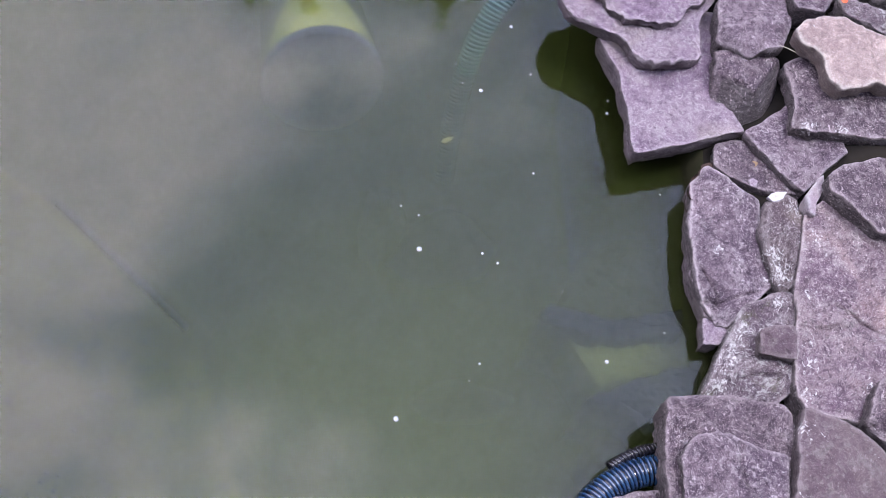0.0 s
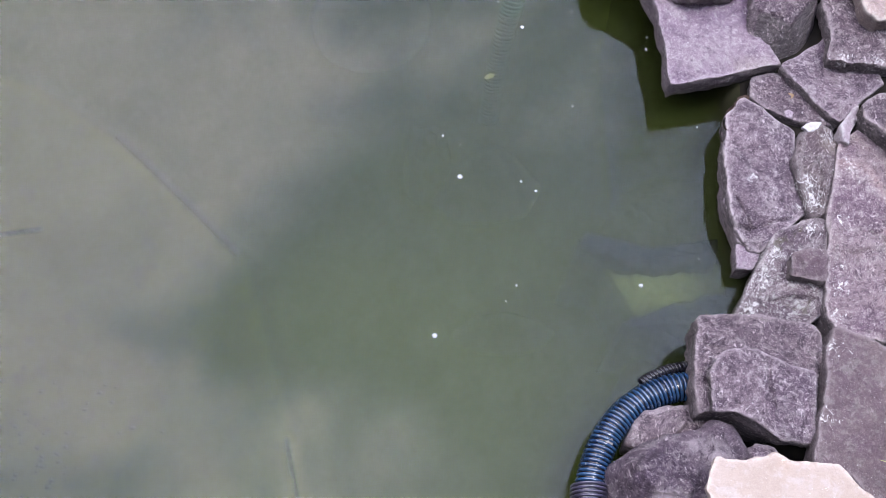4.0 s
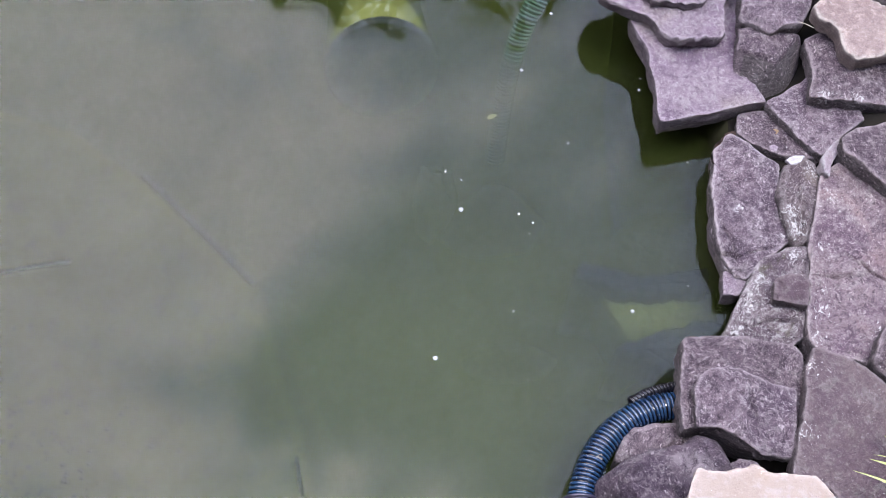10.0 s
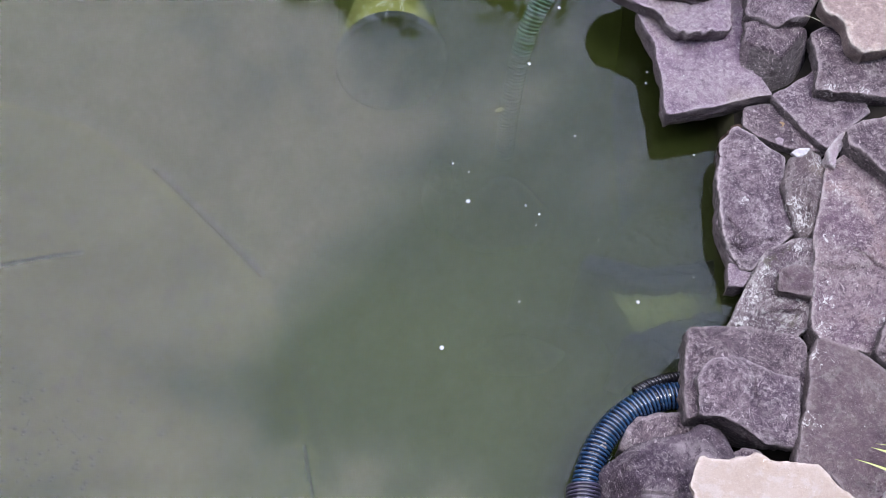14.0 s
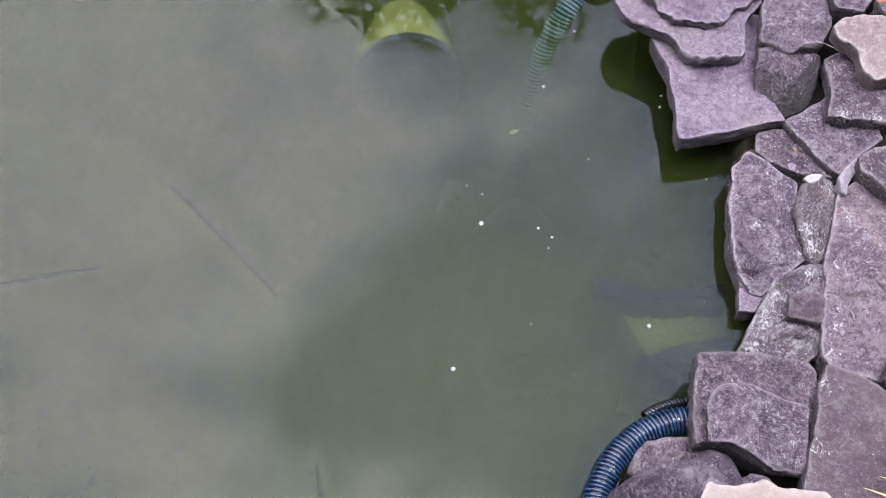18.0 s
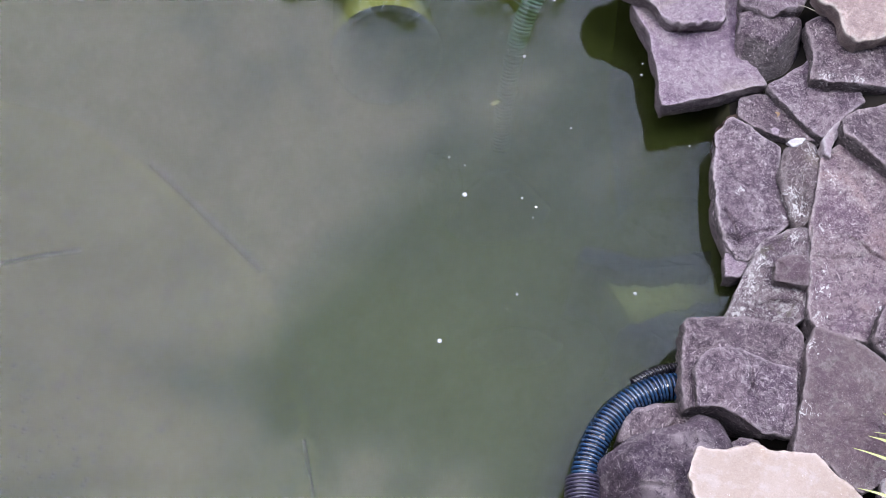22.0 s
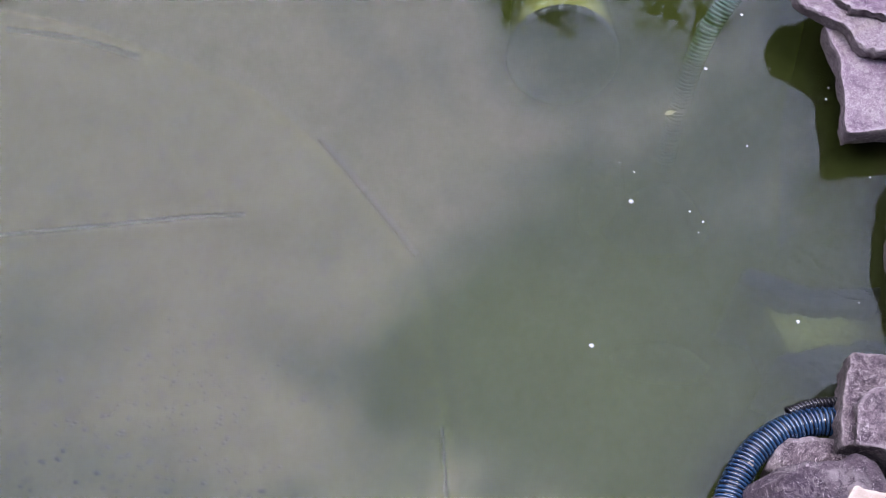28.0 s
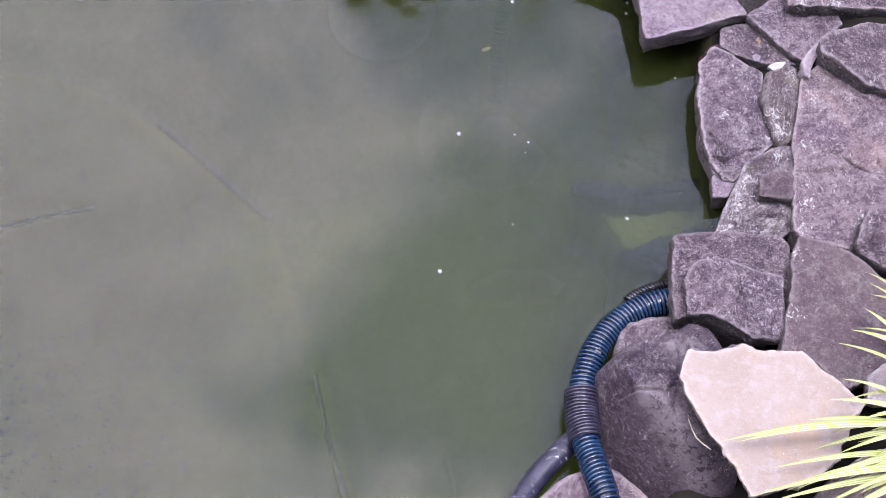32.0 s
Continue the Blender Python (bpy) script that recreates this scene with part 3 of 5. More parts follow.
def stone(name, outline, z, slope, thick, bevel, dome, rough, mat, seed, label, chips=0.6, facets=(), rim=0.36, cracks=(), crust=(), jag_out=1.0, scuff_lit=()):
    """A stone with a given top outline, broken sides and worn edges."""
    cx, cy = sum(p[0] for p in outline) / len(outline), sum(p[1] for p in outline) / len(outline)
    loop = smooth_loop(outline, 0.0036)
    n = len(loop)
    area = sum(a[0] * b[1] - b[0] * a[1] for a, b in zip(loop, loop[1:] + loop[:1]))
    if area < 0:
        loop = loop[::-1]
    size = math.sqrt(abs(area) / 2)
    nrm = []
    for i in range(n):
        a, b = loop[i - 2], loop[(i + 2) % n]
        d = math.hypot(b[0] - a[0], b[1] - a[1]) or 1.0
        nrm.append(((b[1] - a[1]) / d, -(b[0] - a[0]) / d))
    q = seed * 7.3
    verts, faces = [], []
    # broken outline: straight chips of one or two centimetres
    jag = random.Random(seed + 100)
    knots, k = [], 0
    while k < n:
        knots.append((k, jag.uniform(-0.0024, 0.0016) * jag_out))
        k += jag.randint(2, 6)
    knots.append((n, knots[0][1]))
    for (k0, v0), (k1, v1) in zip(knots, knots[1:]):
        for k in range(k0, min(k1, n)):
            d = (v0 + (v1 - v0) * (k - k0) / (k1 - k0)) * min(1.0, size / 0.08)
            loop[k] = (loop[k][0] + nrm[k][0] * d, loop[k][1] + nrm[k][1] * d)
    rows = 36 if size > 0.1 else 26
    inner = [(k / rows) ** 0.8 * 0.985 for k in range(rows + 1)]
    b = min(bevel * (0.32 if bevel < 0.012 else 0.75), size * 0.25)
    pick = random.Random(seed)
    cuts = []
    for side in range(8):
        a = pick.uniform(0, math.tau)
        reach = max((x - cx) * math.cos(a) + (y - cy) * math.sin(a) for x, y in loop)
        cuts.append((math.cos(a), math.sin(a), reach - (pick.uniform(0.02, 0.2) if side < 5 else pick.uniform(0.3, 0.6)) * size, pick.uniform(0.15, 0.75) if side < 5 else pick.uniform(0.04, 0.14)))

    for turn, start, fall in facets:
        ca, sa = math.cos(radians(turn)), math.sin(radians(turn))
        cuts.append((ca, sa, start * size, fall / min(1.0, chips)))

    def top(x, y, r):
        h = z + slope[0] * (x - cx) + slope[1] * (y - cy) + dome * (1 - r * r)
        h += rough * (0.9 * nz(x, y, q, 14) + 0.8 * nz(x, y, q + 3, 38) - 0.7 * abs(nz(x, y, q + 6, 55)) + 0.35 * nz(x, y, q + 6, 120))
        # chipped flanks
        for ca, sa, start, fall in cuts:
            h -= max(0.0, (x - cx) * ca + (y - cy) * sa - start) * fall * min(1.0, chips)
        # low ledges where layers have split off
        h += rough * 1.3 * ease(nz(x, y, q + 9, 10) + 0.08 * nz(x, y, q, 60), 0.16, 0.22)
        # open cracks across the face
        for line in cracks:
            near = 1.0
            for (ax, ay), (bx, by) in zip(line, line[1:]):
                dx, dy = bx - ax, by - ay
                u = max(0.0, min(1.0, ((x - ax) * dx + (y - ay) * dy) / (dx * dx + dy * dy)))
                near = min(near, math.hypot(x - ax - u * dx, y - ay - u * dy))
            near += 0.0022 * nz(x, y, q + 21, 70)
            h -= 0.006 * math.exp(-(max(0.0, near) / 0.0024) ** 2)
        return h

    def crusted(x, y):
        return min(1.0, sum(math.exp(-((x - px) ** 2 + (y - py) ** 2) / (pr * pr)) for px, py, pr in crust))

    # pale scuffs, which also paint in the boulder's sunlit upper face
    def scuffed(x, y):
        return 0.8 * min(1.0, sum(math.exp(-((x - px) ** 2 + (y - py) ** 2) / (pr * pr)) for px, py, pr in scuff_lit))

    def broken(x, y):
        """Split-rock weight on steep facets, whose darker grey paints in their shade."""
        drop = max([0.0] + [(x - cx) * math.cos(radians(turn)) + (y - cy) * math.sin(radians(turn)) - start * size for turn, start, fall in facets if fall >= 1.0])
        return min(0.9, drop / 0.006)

    wear = [[], [], []]
    rings = []
    for r in inner[1:]:
        ring = []
        for (x, y), (ux, uy) in zip(loop, nrm):
            ex, ey = x - ux * b, y - uy * b
            px, py = cx + (ex - cx) * r, cy + (ey - cy) * r
            ring.append((px, py, top(px, py, r)))
            wear[0].append(min(1.0, rim * math.exp(-(math.hypot(px - x, py - y) / 0.0048) ** 2) + scuffed(px, py)))
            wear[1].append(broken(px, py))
            wear[2].append(crusted(px, py))
        rings.append(ring)
    sides = ((-0.75, 0.0), (-0.3, 0.25), (-0.05, 0.62), (0.0, 1.0))
    for off, drop in sides:
        ring = []
        for k, ((x, y), (ux, uy)) in enumerate(zip(loop, nrm)):
            chip = 0.0016 * nz(x, y, q + 12, 45) + 0.0013 * nz(x, y, q + 15, 130)
            px, py = x + ux * (off * b + chip), y + uy * (off * b + chip)
            ring.append((px, py, top(px, py, 1.0) - drop * b * 0.8))
            wear[0].append(rim)
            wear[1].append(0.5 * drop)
            wear[2].append(crusted(px, py))
        rings.append(ring)
    for k in range(1, 8):
        u = k / 7
        ring = []
        for (x, y), (ux, uy) in zip(loop, nrm):
            deep = q + u * thick
            layer = 0.0032 * nz(x, y, deep, 24) + 0.003 * nz(x, y, deep * 1.3, 60) + 0.002 * nz(x, y, deep, 140)
            inset = layer - u * u * min(0.01, 0.1 * thick)
            px, py = x + ux * inset, y + uy * inset
            ring.append((px, py, top(px, py, 1.0) - b * 0.8 - u * (thick - b * 0.8)))
            wear[0].append(rim * max(0.0, 0.6 - 4 * u))
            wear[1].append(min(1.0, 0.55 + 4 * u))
            wear[2].append(0.7 * crusted(px, py))
        rings.append(ring)
    verts.append((cx, cy, top(cx, cy, 0)))
    for ring in rings:
        verts += ring
    faces += [(0, 1 + i, 1 + (i + 1) % n) for i in range(n)]
    for k in range(len(rings) - 1):
        s = 1 + k * n
        faces += [(s + i, s + n + i, s + n + (i + 1) % n, s + (i + 1) % n) for i in range(n)]
    s = 1 + (len(rings) - 1) * n
    verts.append((cx, cy, z - thick))
    faces += [(s + i, len(verts) - 1, s + (i + 1) % n) for i in range(n)]
    verts = [(x - cx, y - cy, h - z) for x, y, h in verts]
    ob = mesh_object(name, verts, faces, mat)
    ob.data.set_sharp_from_angle(angle=radians(32))
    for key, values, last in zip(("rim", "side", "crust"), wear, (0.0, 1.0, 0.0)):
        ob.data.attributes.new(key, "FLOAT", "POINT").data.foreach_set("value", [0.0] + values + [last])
    ob.location = (cx, cy, z)
    return tagged(ob, label, "stone", "stones of the pond edge")


stone("stone_slab", [(0.375, 1.253), (0.401, 1.182), (0.407, 1.113), (0.410, 1.037), (0.509, 1.060), (0.593, 1.081), (0.577, 1.111), (0.572, 1.182), (0.589, 1.301), (0.470, 1.316)],
      z=.066, slope=(0, 0), thick=.045, bevel=.003, dome=0, rough=.0015, mat=SLAB, seed=1,
      label="smooth lavender-grey flat stone slab jutting over the water", chips=0.15, rim=0.32)
stone("stone_slab", [(0.309, 1.307), (0.321, 1.277), (0.336, 1.260), (0.398, 1.231), (0.429, 1.193), (0.449, 1.171), (0.527, 1.195), (0.533, 1.261), (0.572, 1.312), (0.591, 1.381), (0.463, 1.407), (0.339, 1.359)],
      z=.094, slope=(0, 0), thick=.027, bevel=.004, dome=.002, rough=.0065, mat=SLAB, seed=2,
      label="layered grey slate slab with split edges on a flat slab", chips=0.3, rim=0.35, jag_out=2.6)
stone("stone_slab", [(0.346, 1.346), (0.364, 1.298), (0.400, 1.248), (0.483, 1.242), (0.521, 1.277), (0.570, 1.318), (0.578, 1.377), (0.545, 1.432), (0.412, 1.411)],
      z=.112, slope=(0, 0), thick=.018, bevel=.004, dome=.002, rough=.0075, mat=SLAB, seed=3,
      label="thin flaky grey slate slab on top of a layered slab", chips=0.35, rim=0.35, jag_out=2.6)
stone("edge_stone", [(0.551, 1.205), (0.571, 1.210), (0.656, 1.199), (0.661, 1.161), (0.649, 1.125), (0.590, 1.073), (0.560, 1.082), (0.544, 1.120), (0.540, 1.155)],
      z=.105, slope=(0, 0), thick=.075, bevel=.014, dome=.006, rough=.005, mat=DARK, seed=4,
      label="rounded dark purple-grey stone wedged beside the flat slab", chips=1.0, facets=((-115, 0.08, 1.5), (-40, 0.14, 1.5)), rim=0.2)
stone("edge_stone", [(0.560, 1.289), (0.583, 1.305), (0.672, 1.315), (0.675, 1.252), (0.647, 1.196), (0.595, 1.180), (0.549, 1.214)],
      z=.125, slope=(0, 0), thick=.05, bevel=.008, dome=.004, rough=.004, mat=SLATE, seed=5,
      label="mottled purple stone with a white chip on its edge", chips=0.8)
stone("edge_stone", [(0.599, 1.437), (0.585, 1.312), (0.614, 1.323), (0.679, 1.320), (0.696, 1.363), (0.701, 1.444)],
      z=.11, slope=(0, 0), thick=.06, bevel=.006, dome=.002, rough=.003, mat=SLAB, seed=6,
      label="greyish green-stained stone behind a purple stone", chips=0.6)
stone("edge_stone", [(0.686, 1.441), (0.670, 1.327), (0.675, 1.263), (0.720, 1.254), (0.745, 1.288), (0.720, 1.352), (0.727, 1.444)],
      z=.14, slope=(0, 0), thick=.06, bevel=.006, dome=.003, rough=.004, mat=SLATE, seed=7,
      label="narrow purple-grey stone with a pale streak", chips=0.6)
stone("edge_stone", [(0.729, 1.424), (0.719, 1.322), (0.743, 1.280), (0.769, 1.293), (0.809, 1.273), (0.880, 1.288), (0.920, 1.461)],
      z=.15, slope=(0, 0), thick=.07, bevel=.01, dome=.004, rough=.004, mat=DARK, seed=8,
      label="dark mottled stone at the back of the bank", chips=0.6)
stone("edge_stone", [(0.739, 1.274), (0.762, 1.281), (0.817, 1.258), (0.867, 1.234), (0.855, 1.181), (0.798, 1.214), (0.741, 1.248)],
      z=.15, slope=(0, 0), thick=.05, bevel=.008, dome=.003, rough=.004, mat=LICHEN, seed=9,
      label="long dark greenish stone lying on the bank", chips=0.6)
stone("edge_stone", [(0.660, 1.211), (0.682, 1.233), (0.747, 1.243), (0.769, 1.217), (0.803, 1.206), (0.852, 1.177), (0.835, 1.108), (0.773, 1.117), (0.719, 1.105), (0.695, 1.124), (0.693, 1.160), (0.666, 1.189)],
      z=.155, slope=(0, 0), thick=.034, bevel=.005, dome=.002, rough=.003, mat=PINK, seed=10,
      label="pale pinkish cream flat stone lying on darker stones", chips=0.3)
stone("edge_stone", [(0.657, 1.183), (0.692, 1.194), (0.746, 1.189), (0.874, 1.184), (0.839, 1.032), (0.778, 1.048), (0.680, 1.053), (0.643, 1.063), (0.656, 1.109)],
      z=.115, slope=(0, 0), thick=.04, bevel=.005, dome=.002, rough=.004, mat=DARK, seed=11,
      label="flat purple-grey stone speckled with white", chips=0.6, rim=0.6, crust=((0.665, 1.062, 0.014), (0.72, 1.055, 0.016)))
stone("edge_stone", [(0.586, 1.078), (0.662, 1.122), (0.713, 1.102), (0.739, 1.034), (0.693, 1.000), (0.659, 0.967), (0.622, 1.015)],
      z=.085, slope=(.15, 0), thick=.04, bevel=.005, dome=.001, rough=.003, mat=SLATE, seed=12,
      label="slanting purple-brown stone with a straight split edge", chips=0.15, rim=0.35)
stone("edge_stone", [(0.540, 1.059), (0.548, 1.068), (0.590, 1.079), (0.631, 1.044), (0.660, 0.976), (0.623, 0.979), (0.590, 0.991), (0.538, 1.028)],
      z=.055, slope=(.1, 0), thick=.05, bevel=.005, dome=.003, rough=.003, mat=DARK, seed=13,
      label="small dark stone with orange lichen spots", chips=0.3)
stone("edge_stone", [(0.514, 1.017), (0.529, 1.028), (0.548, 1.019), (0.583, 0.985), (0.604, 0.974), (0.596, 0.926), (0.605, 0.880), (0.605, 0.832), (0.551, 0.789), (0.529, 0.773), (0.511, 0.778), (0.495, 0.803), (0.485, 0.843), (0.488, 0.930), (0.498, 0.972), (0.497, 0.999)],
      z=.052, slope=(.1, 0), thick=.05, bevel=.006, dome=.003, rough=.003, mat=SLATE, seed=14,
      label="mottled purple stone with pale rim at the waterline", chips=0.6, rim=0.8, crust=((0.59, 0.84, 0.012), (0.520, 0.886, 0.009), (0.530, 0.889, 0.006)), cracks=([(0.490, 0.812), (0.52, 0.806), (0.552, 0.815), (0.575, 0.822)], [(0.494, 0.86), (0.508, 0.83), (0.515, 0.80)]))
stone("edge_stone", [(0.498, 0.791), (0.544, 0.787), (0.542, 0.769), (0.514, 0.749), (0.491, 0.750), (0.494, 0.773)],
      z=.028, slope=(0, 0), thick=.045, bevel=.004, dome=.002, rough=.003, mat=SLAB, seed=15,
      label="small pale broken stone at the waterline", chips=0.6)
stone("edge_stone", [(0.602, 0.960), (0.632, 0.973), (0.652, 0.962), (0.661, 0.930), (0.650, 0.884), (0.636, 0.843), (0.617, 0.816), (0.595, 0.815), (0.590, 0.842), (0.582, 0.882), (0.586, 0.923)],
      z=.08, slope=(0, 0), thick=.07, bevel=.014, dome=.008, rough=.004, mat=BROWN, seed=16,
      label="brownish stone crusted with white lichen", chips=0.8, rim=0.3, crust=((0.605, 0.832, 0.022), (0.592, 0.868, 0.022), (0.64, 0.945, 0.02)))
stone("stone_chip", [(0.648, 0.950), (0.672, 0.981), (0.684, 0.989), (0.679, 0.964), (0.663, 0.939), (0.657, 0.918), (0.650, 0.927)],
      z=.105, slope=(.1, 0), thick=.03, bevel=.003, dome=.002, rough=.002, mat=WHITE, seed=17,
      label="small white stone chip wedged between stones", chips=0.6)
stone("edge_stone", [(0.537, 0.782), (0.553, 0.800), (0.597, 0.814), (0.607, 0.821), (0.618, 0.811), (0.606, 0.714), (0.593, 0.664), (0.573, 0.650), (0.523, 0.647), (0.482, 0.678), (0.493, 0.702), (0.509, 0.730)],
      z=.06, slope=(.35, 0), thick=.10, bevel=.008, dome=.003, rough=.006, mat=LICHEN, seed=18,
      label="sloping stone with thick white lichen dipping into the water", chips=0.8, rim=0.5, crust=((0.500, 0.685, 0.024), (0.520, 0.725, 0.022), (0.545, 0.765, 0.022), (0.595, 0.795, 0.016)), cracks=([(0.530, 0.690), (0.555, 0.694), (0.585, 0.690)],))
stone("stone_chip", [(0.554, 0.750), (0.579, 0.756), (0.602, 0.752), (0.595, 0.703), (0.569, 0.710), (0.549, 0.717)],
      z=.092, slope=(.2, 0), thick=.025, bevel=.004, dome=.002, rough=.003, mat=DULL, seed=19,
      label="small purple stone step on a sloping stone", chips=0.6)
stone("edge_stone", [(0.650, 0.931), (0.697, 0.959), (0.755, 0.890), (0.802, 0.868), (0.764, 0.652), (0.690, 0.641), (0.673, 0.609), (0.601, 0.631), (0.590, 0.658), (0.611, 0.797), (0.632, 0.875)],
      z=.10, slope=(.12, 0), thick=.08, bevel=.008, dome=.004, rough=.004, mat=ROSE, seed=20,
      label="large flat purple stone with pinkish patches", chips=0.4, rim=0.55, crust=((0.606, 0.655, 0.016), (0.612, 0.70, 0.018), (0.618, 0.735, 0.010), (0.628, 0.80, 0.012), (0.655, 0.89, 0.016), (0.69, 0.66, 0.014)), cracks=([(0.742, 0.79), (0.735, 0.755), (0.745, 0.72), (0.738, 0.69)], [(0.665, 0.78), (0.695, 0.755), (0.72, 0.74)]))
stone("edge_stone", [(0.670, 0.967), (0.699, 0.989), (0.751, 1.001), (0.833, 0.997), (0.806, 0.854), (0.730, 0.877), (0.703, 0.911), (0.673, 0.949)],
      z=.14, slope=(0, 0), thick=.05, bevel=.006, dome=.003, rough=.003, mat=DARK, seed=21,
      label="flat purple-grey stone with a dark split side", chips=0.6, rim=0.6)
stone("edge_stone", [(0.693, 0.664), (0.722, 0.673), (0.787, 0.664), (0.759, 0.539), (0.700, 0.570), (0.670, 0.592), (0.660, 0.607)],
      z=.13, slope=(0, 0), thick=.06, bevel=.008, dome=.004, rough=.004, mat=DARK, seed=22,
      label="dark angular stone beside the grass", chips=0.6)
stone("edge_stone", [(0.406, 0.657), (0.454, 0.654), (0.511, 0.653), (0.568, 0.641), (0.579, 0.627), (0.574, 0.577), (0.550, 0.484), (0.491, 0.483), (0.430, 0.514), (0.390, 0.511), (0.393, 0.582)],
      z=.094, slope=(0, 0), thick=.085, bevel=.008, dome=.002, rough=.003, mat=DARK, seed=23,
      label="thick purple block stone resting over the hose", chips=0.35)
stone("edge_stone", [(0.408, 0.565), (0.418, 0.585), (0.431, 0.596), (0.464, 0.597), (0.510, 0.576), (0.555, 0.564), (0.547, 0.511), (0.537, 0.470), (0.497, 0.472), (0.467, 0.491), (0.439, 0.508), (0.403, 0.511)],
      z=.116, slope=(0, .12), thick=.03, bevel=.008, dome=.003, rough=.003, mat=SLATE, seed=24,
      label="purple stone layer on top of a block stone", chips=0.3, rim=0.35, cracks=([(0.492, 0.515), (0.484, 0.545), (0.488, 0.580)],))
stone("edge_stone", [(0.570, 0.597), (0.587, 0.631), (0.652, 0.598), (0.688, 0.552), (0.755, 0.521), (0.717, 0.352), (0.645, 0.400), (0.606, 0.381), (0.567, 0.424), (0.526, 0.426), (0.532, 0.460), (0.551, 0.529)],
      z=.13, slope=(0, 0), thick=.06, bevel=.006, dome=.002, rough=.002, mat=DULL, seed=25,
      label="broad flat dull purple stone", chips=0.3, rim=0.5, crust=((0.553, 0.50, 0.016), (0.575, 0.60, 0.016)))
stone("edge_stone", [(0.330, 0.530), (0.395, 0.540), (0.436, 0.536), (0.432, 0.498), (0.398, 0.480), (0.324, 0.471), (0.305, 0.486), (0.314, 0.511)],
      z=.045, slope=(0, 0), thick=.07, bevel=.012, dome=.006, rough=.003, mat=DARK, seed=26,
      label="small worn stone beside the hose", chips=0.9)
stone("stone_slab", [(0.377, 0.422), (0.389, 0.440), (0.423, 0.435), (0.469, 0.444), (0.491, 0.434), (0.546, 0.434), (0.559, 0.419), (0.574, 0.398), (0.597, 0.376), (0.621, 0.355), (0.598, 0.331), (0.562, 0.271), (0.513, 0.243), (0.444, 0.229), (0.433, 0.265), (0.392, 0.336), (0.379, 0.373), (0.372, 0.399)],
      z=.155, slope=(0, 0), thick=.011, bevel=.002, dome=.001, rough=.0006, mat=CREAM, seed=27,
      label="pale cream flagstone with a chipped edge", chips=0.1)
stone("edge_stone", [(0.166, 0.263), (0.217, 0.300), (0.250, 0.313), (0.293, 0.307), (0.322, 0.280), (0.344, 0.257), (0.325, 0.202), (0.177, 0.200)],
      z=.04, slope=(0, 0), thick=.08, bevel=.012, dome=.006, rough=.004, mat=ROSE, seed=28,
      label="brownish pink stone under the hose", chips=0.6)
stone("edge_stone", [(0.638, 0.401), (0.663, 0.417), (0.719, 0.414), (0.705, 0.349), (0.651, 0.359), (0.627, 0.364)],
      z=.14, slope=(0, 0), thick=.04, bevel=.006, dome=.003, rough=.003, mat=WHITE, seed=29,
      label="pale grey stone half under the grass", chips=0.6)
stone("edge_stone", [(0.584, 0.276), (0.644, 0.305), (0.711, 0.295), (0.683, 0.174), (0.521, 0.180), (0.539, 0.239)],
      z=.11, slope=(0, 0), thick=.05, bevel=.008, dome=.003, rough=.003, mat=PINK, seed=30,
      label="pinkish stone under the grass", chips=0.6)
stone("boulder", [(0.265, 0.431), (0.276, 0.454), (0.316, 0.477), (0.384, 0.490), (0.409, 0.505), (0.443, 0.506), (0.453, 0.482), (0.454, 0.445), (0.446, 0.400), (0.448, 0.340), (0.455, 0.271), (0.436, 0.226), (0.348, 0.243), (0.300, 0.291), (0.274, 0.330), (0.266, 0.389)],
      z=.098, slope=(0.05, 0.05), thick=.12, bevel=.022, dome=.012, rough=.005, mat=BOULDER, seed=32,
      label="rounded purple boulder with a scuffed face next to the hose", chips=1.0, facets=((-128, 0.12, 1.05), (150, 0.40, 1.0), (75, 0.62, 0.5)), rim=0.1, scuff_lit=((0.372, 0.474, 0.014), (0.402, 0.452, 0.020), (0.415, 0.42, 0.016), (0.335, 0.392, 0.016), (0.362, 0.362, 0.024), (0.385, 0.325, 0.024), (0.405, 0.285, 0.020), (0.425, 0.250, 0.016)), cracks=([(0.262, 0.392), (0.290, 0.398), (0.322, 0.402), (0.345, 0.398)],))
stone("stone_chip", [(0.165, 0.236), (0.185, 0.252), (0.205, 0.250), (0.222, 0.258), (0.240, 0.240), (0.252, 0.215), (0.20, 0.200), (0.170, 0.210)],
      z=.075, slope=(0, 0), thick=.03, bevel=.003, dome=.001, rough=.001, mat=WHITE, seed=41,
      label="small smooth white stone beside the blue drain fitting", chips=0.3)
stone("edge_stone", [(0.385, 1.455), (0.40, 1.53), (0.47, 1.60), (0.60, 1.62), (0.66, 1.50), (0.60, 1.44), (0.47, 1.425)],
      z=.135, slope=(0, 0), thick=.045, bevel=.006, dome=.002, rough=.003, mat=SLAB, seed=42,
      label="flat grey stone lying over the inlet hose", chips=0.6)
stone("lichen_patch", [(0.601, 0.962), (0.615, 0.970), (0.635, 0.972), (0.625, 0.959), (0.609, 0.954)],
      z=.0805, slope=(0, 0), thick=.006, bevel=.002, dome=0, rough=.001, mat=CRUST, seed=34,
      label="white lichen patch on a brownish stone", chips=0.6)
stone("stone_chip", [(0.447, 0.465), (0.473, 0.478), (0.496, 0.472), (0.507, 0.458), (0.469, 0.445), (0.442, 0.451)],
      z=.07, slope=(0, 0), thick=.05, bevel=.006, dome=.003, rough=.003, mat=SLATE, seed=36,
      label="small dark stone filling a gap under the flagstone", chips=0.6)
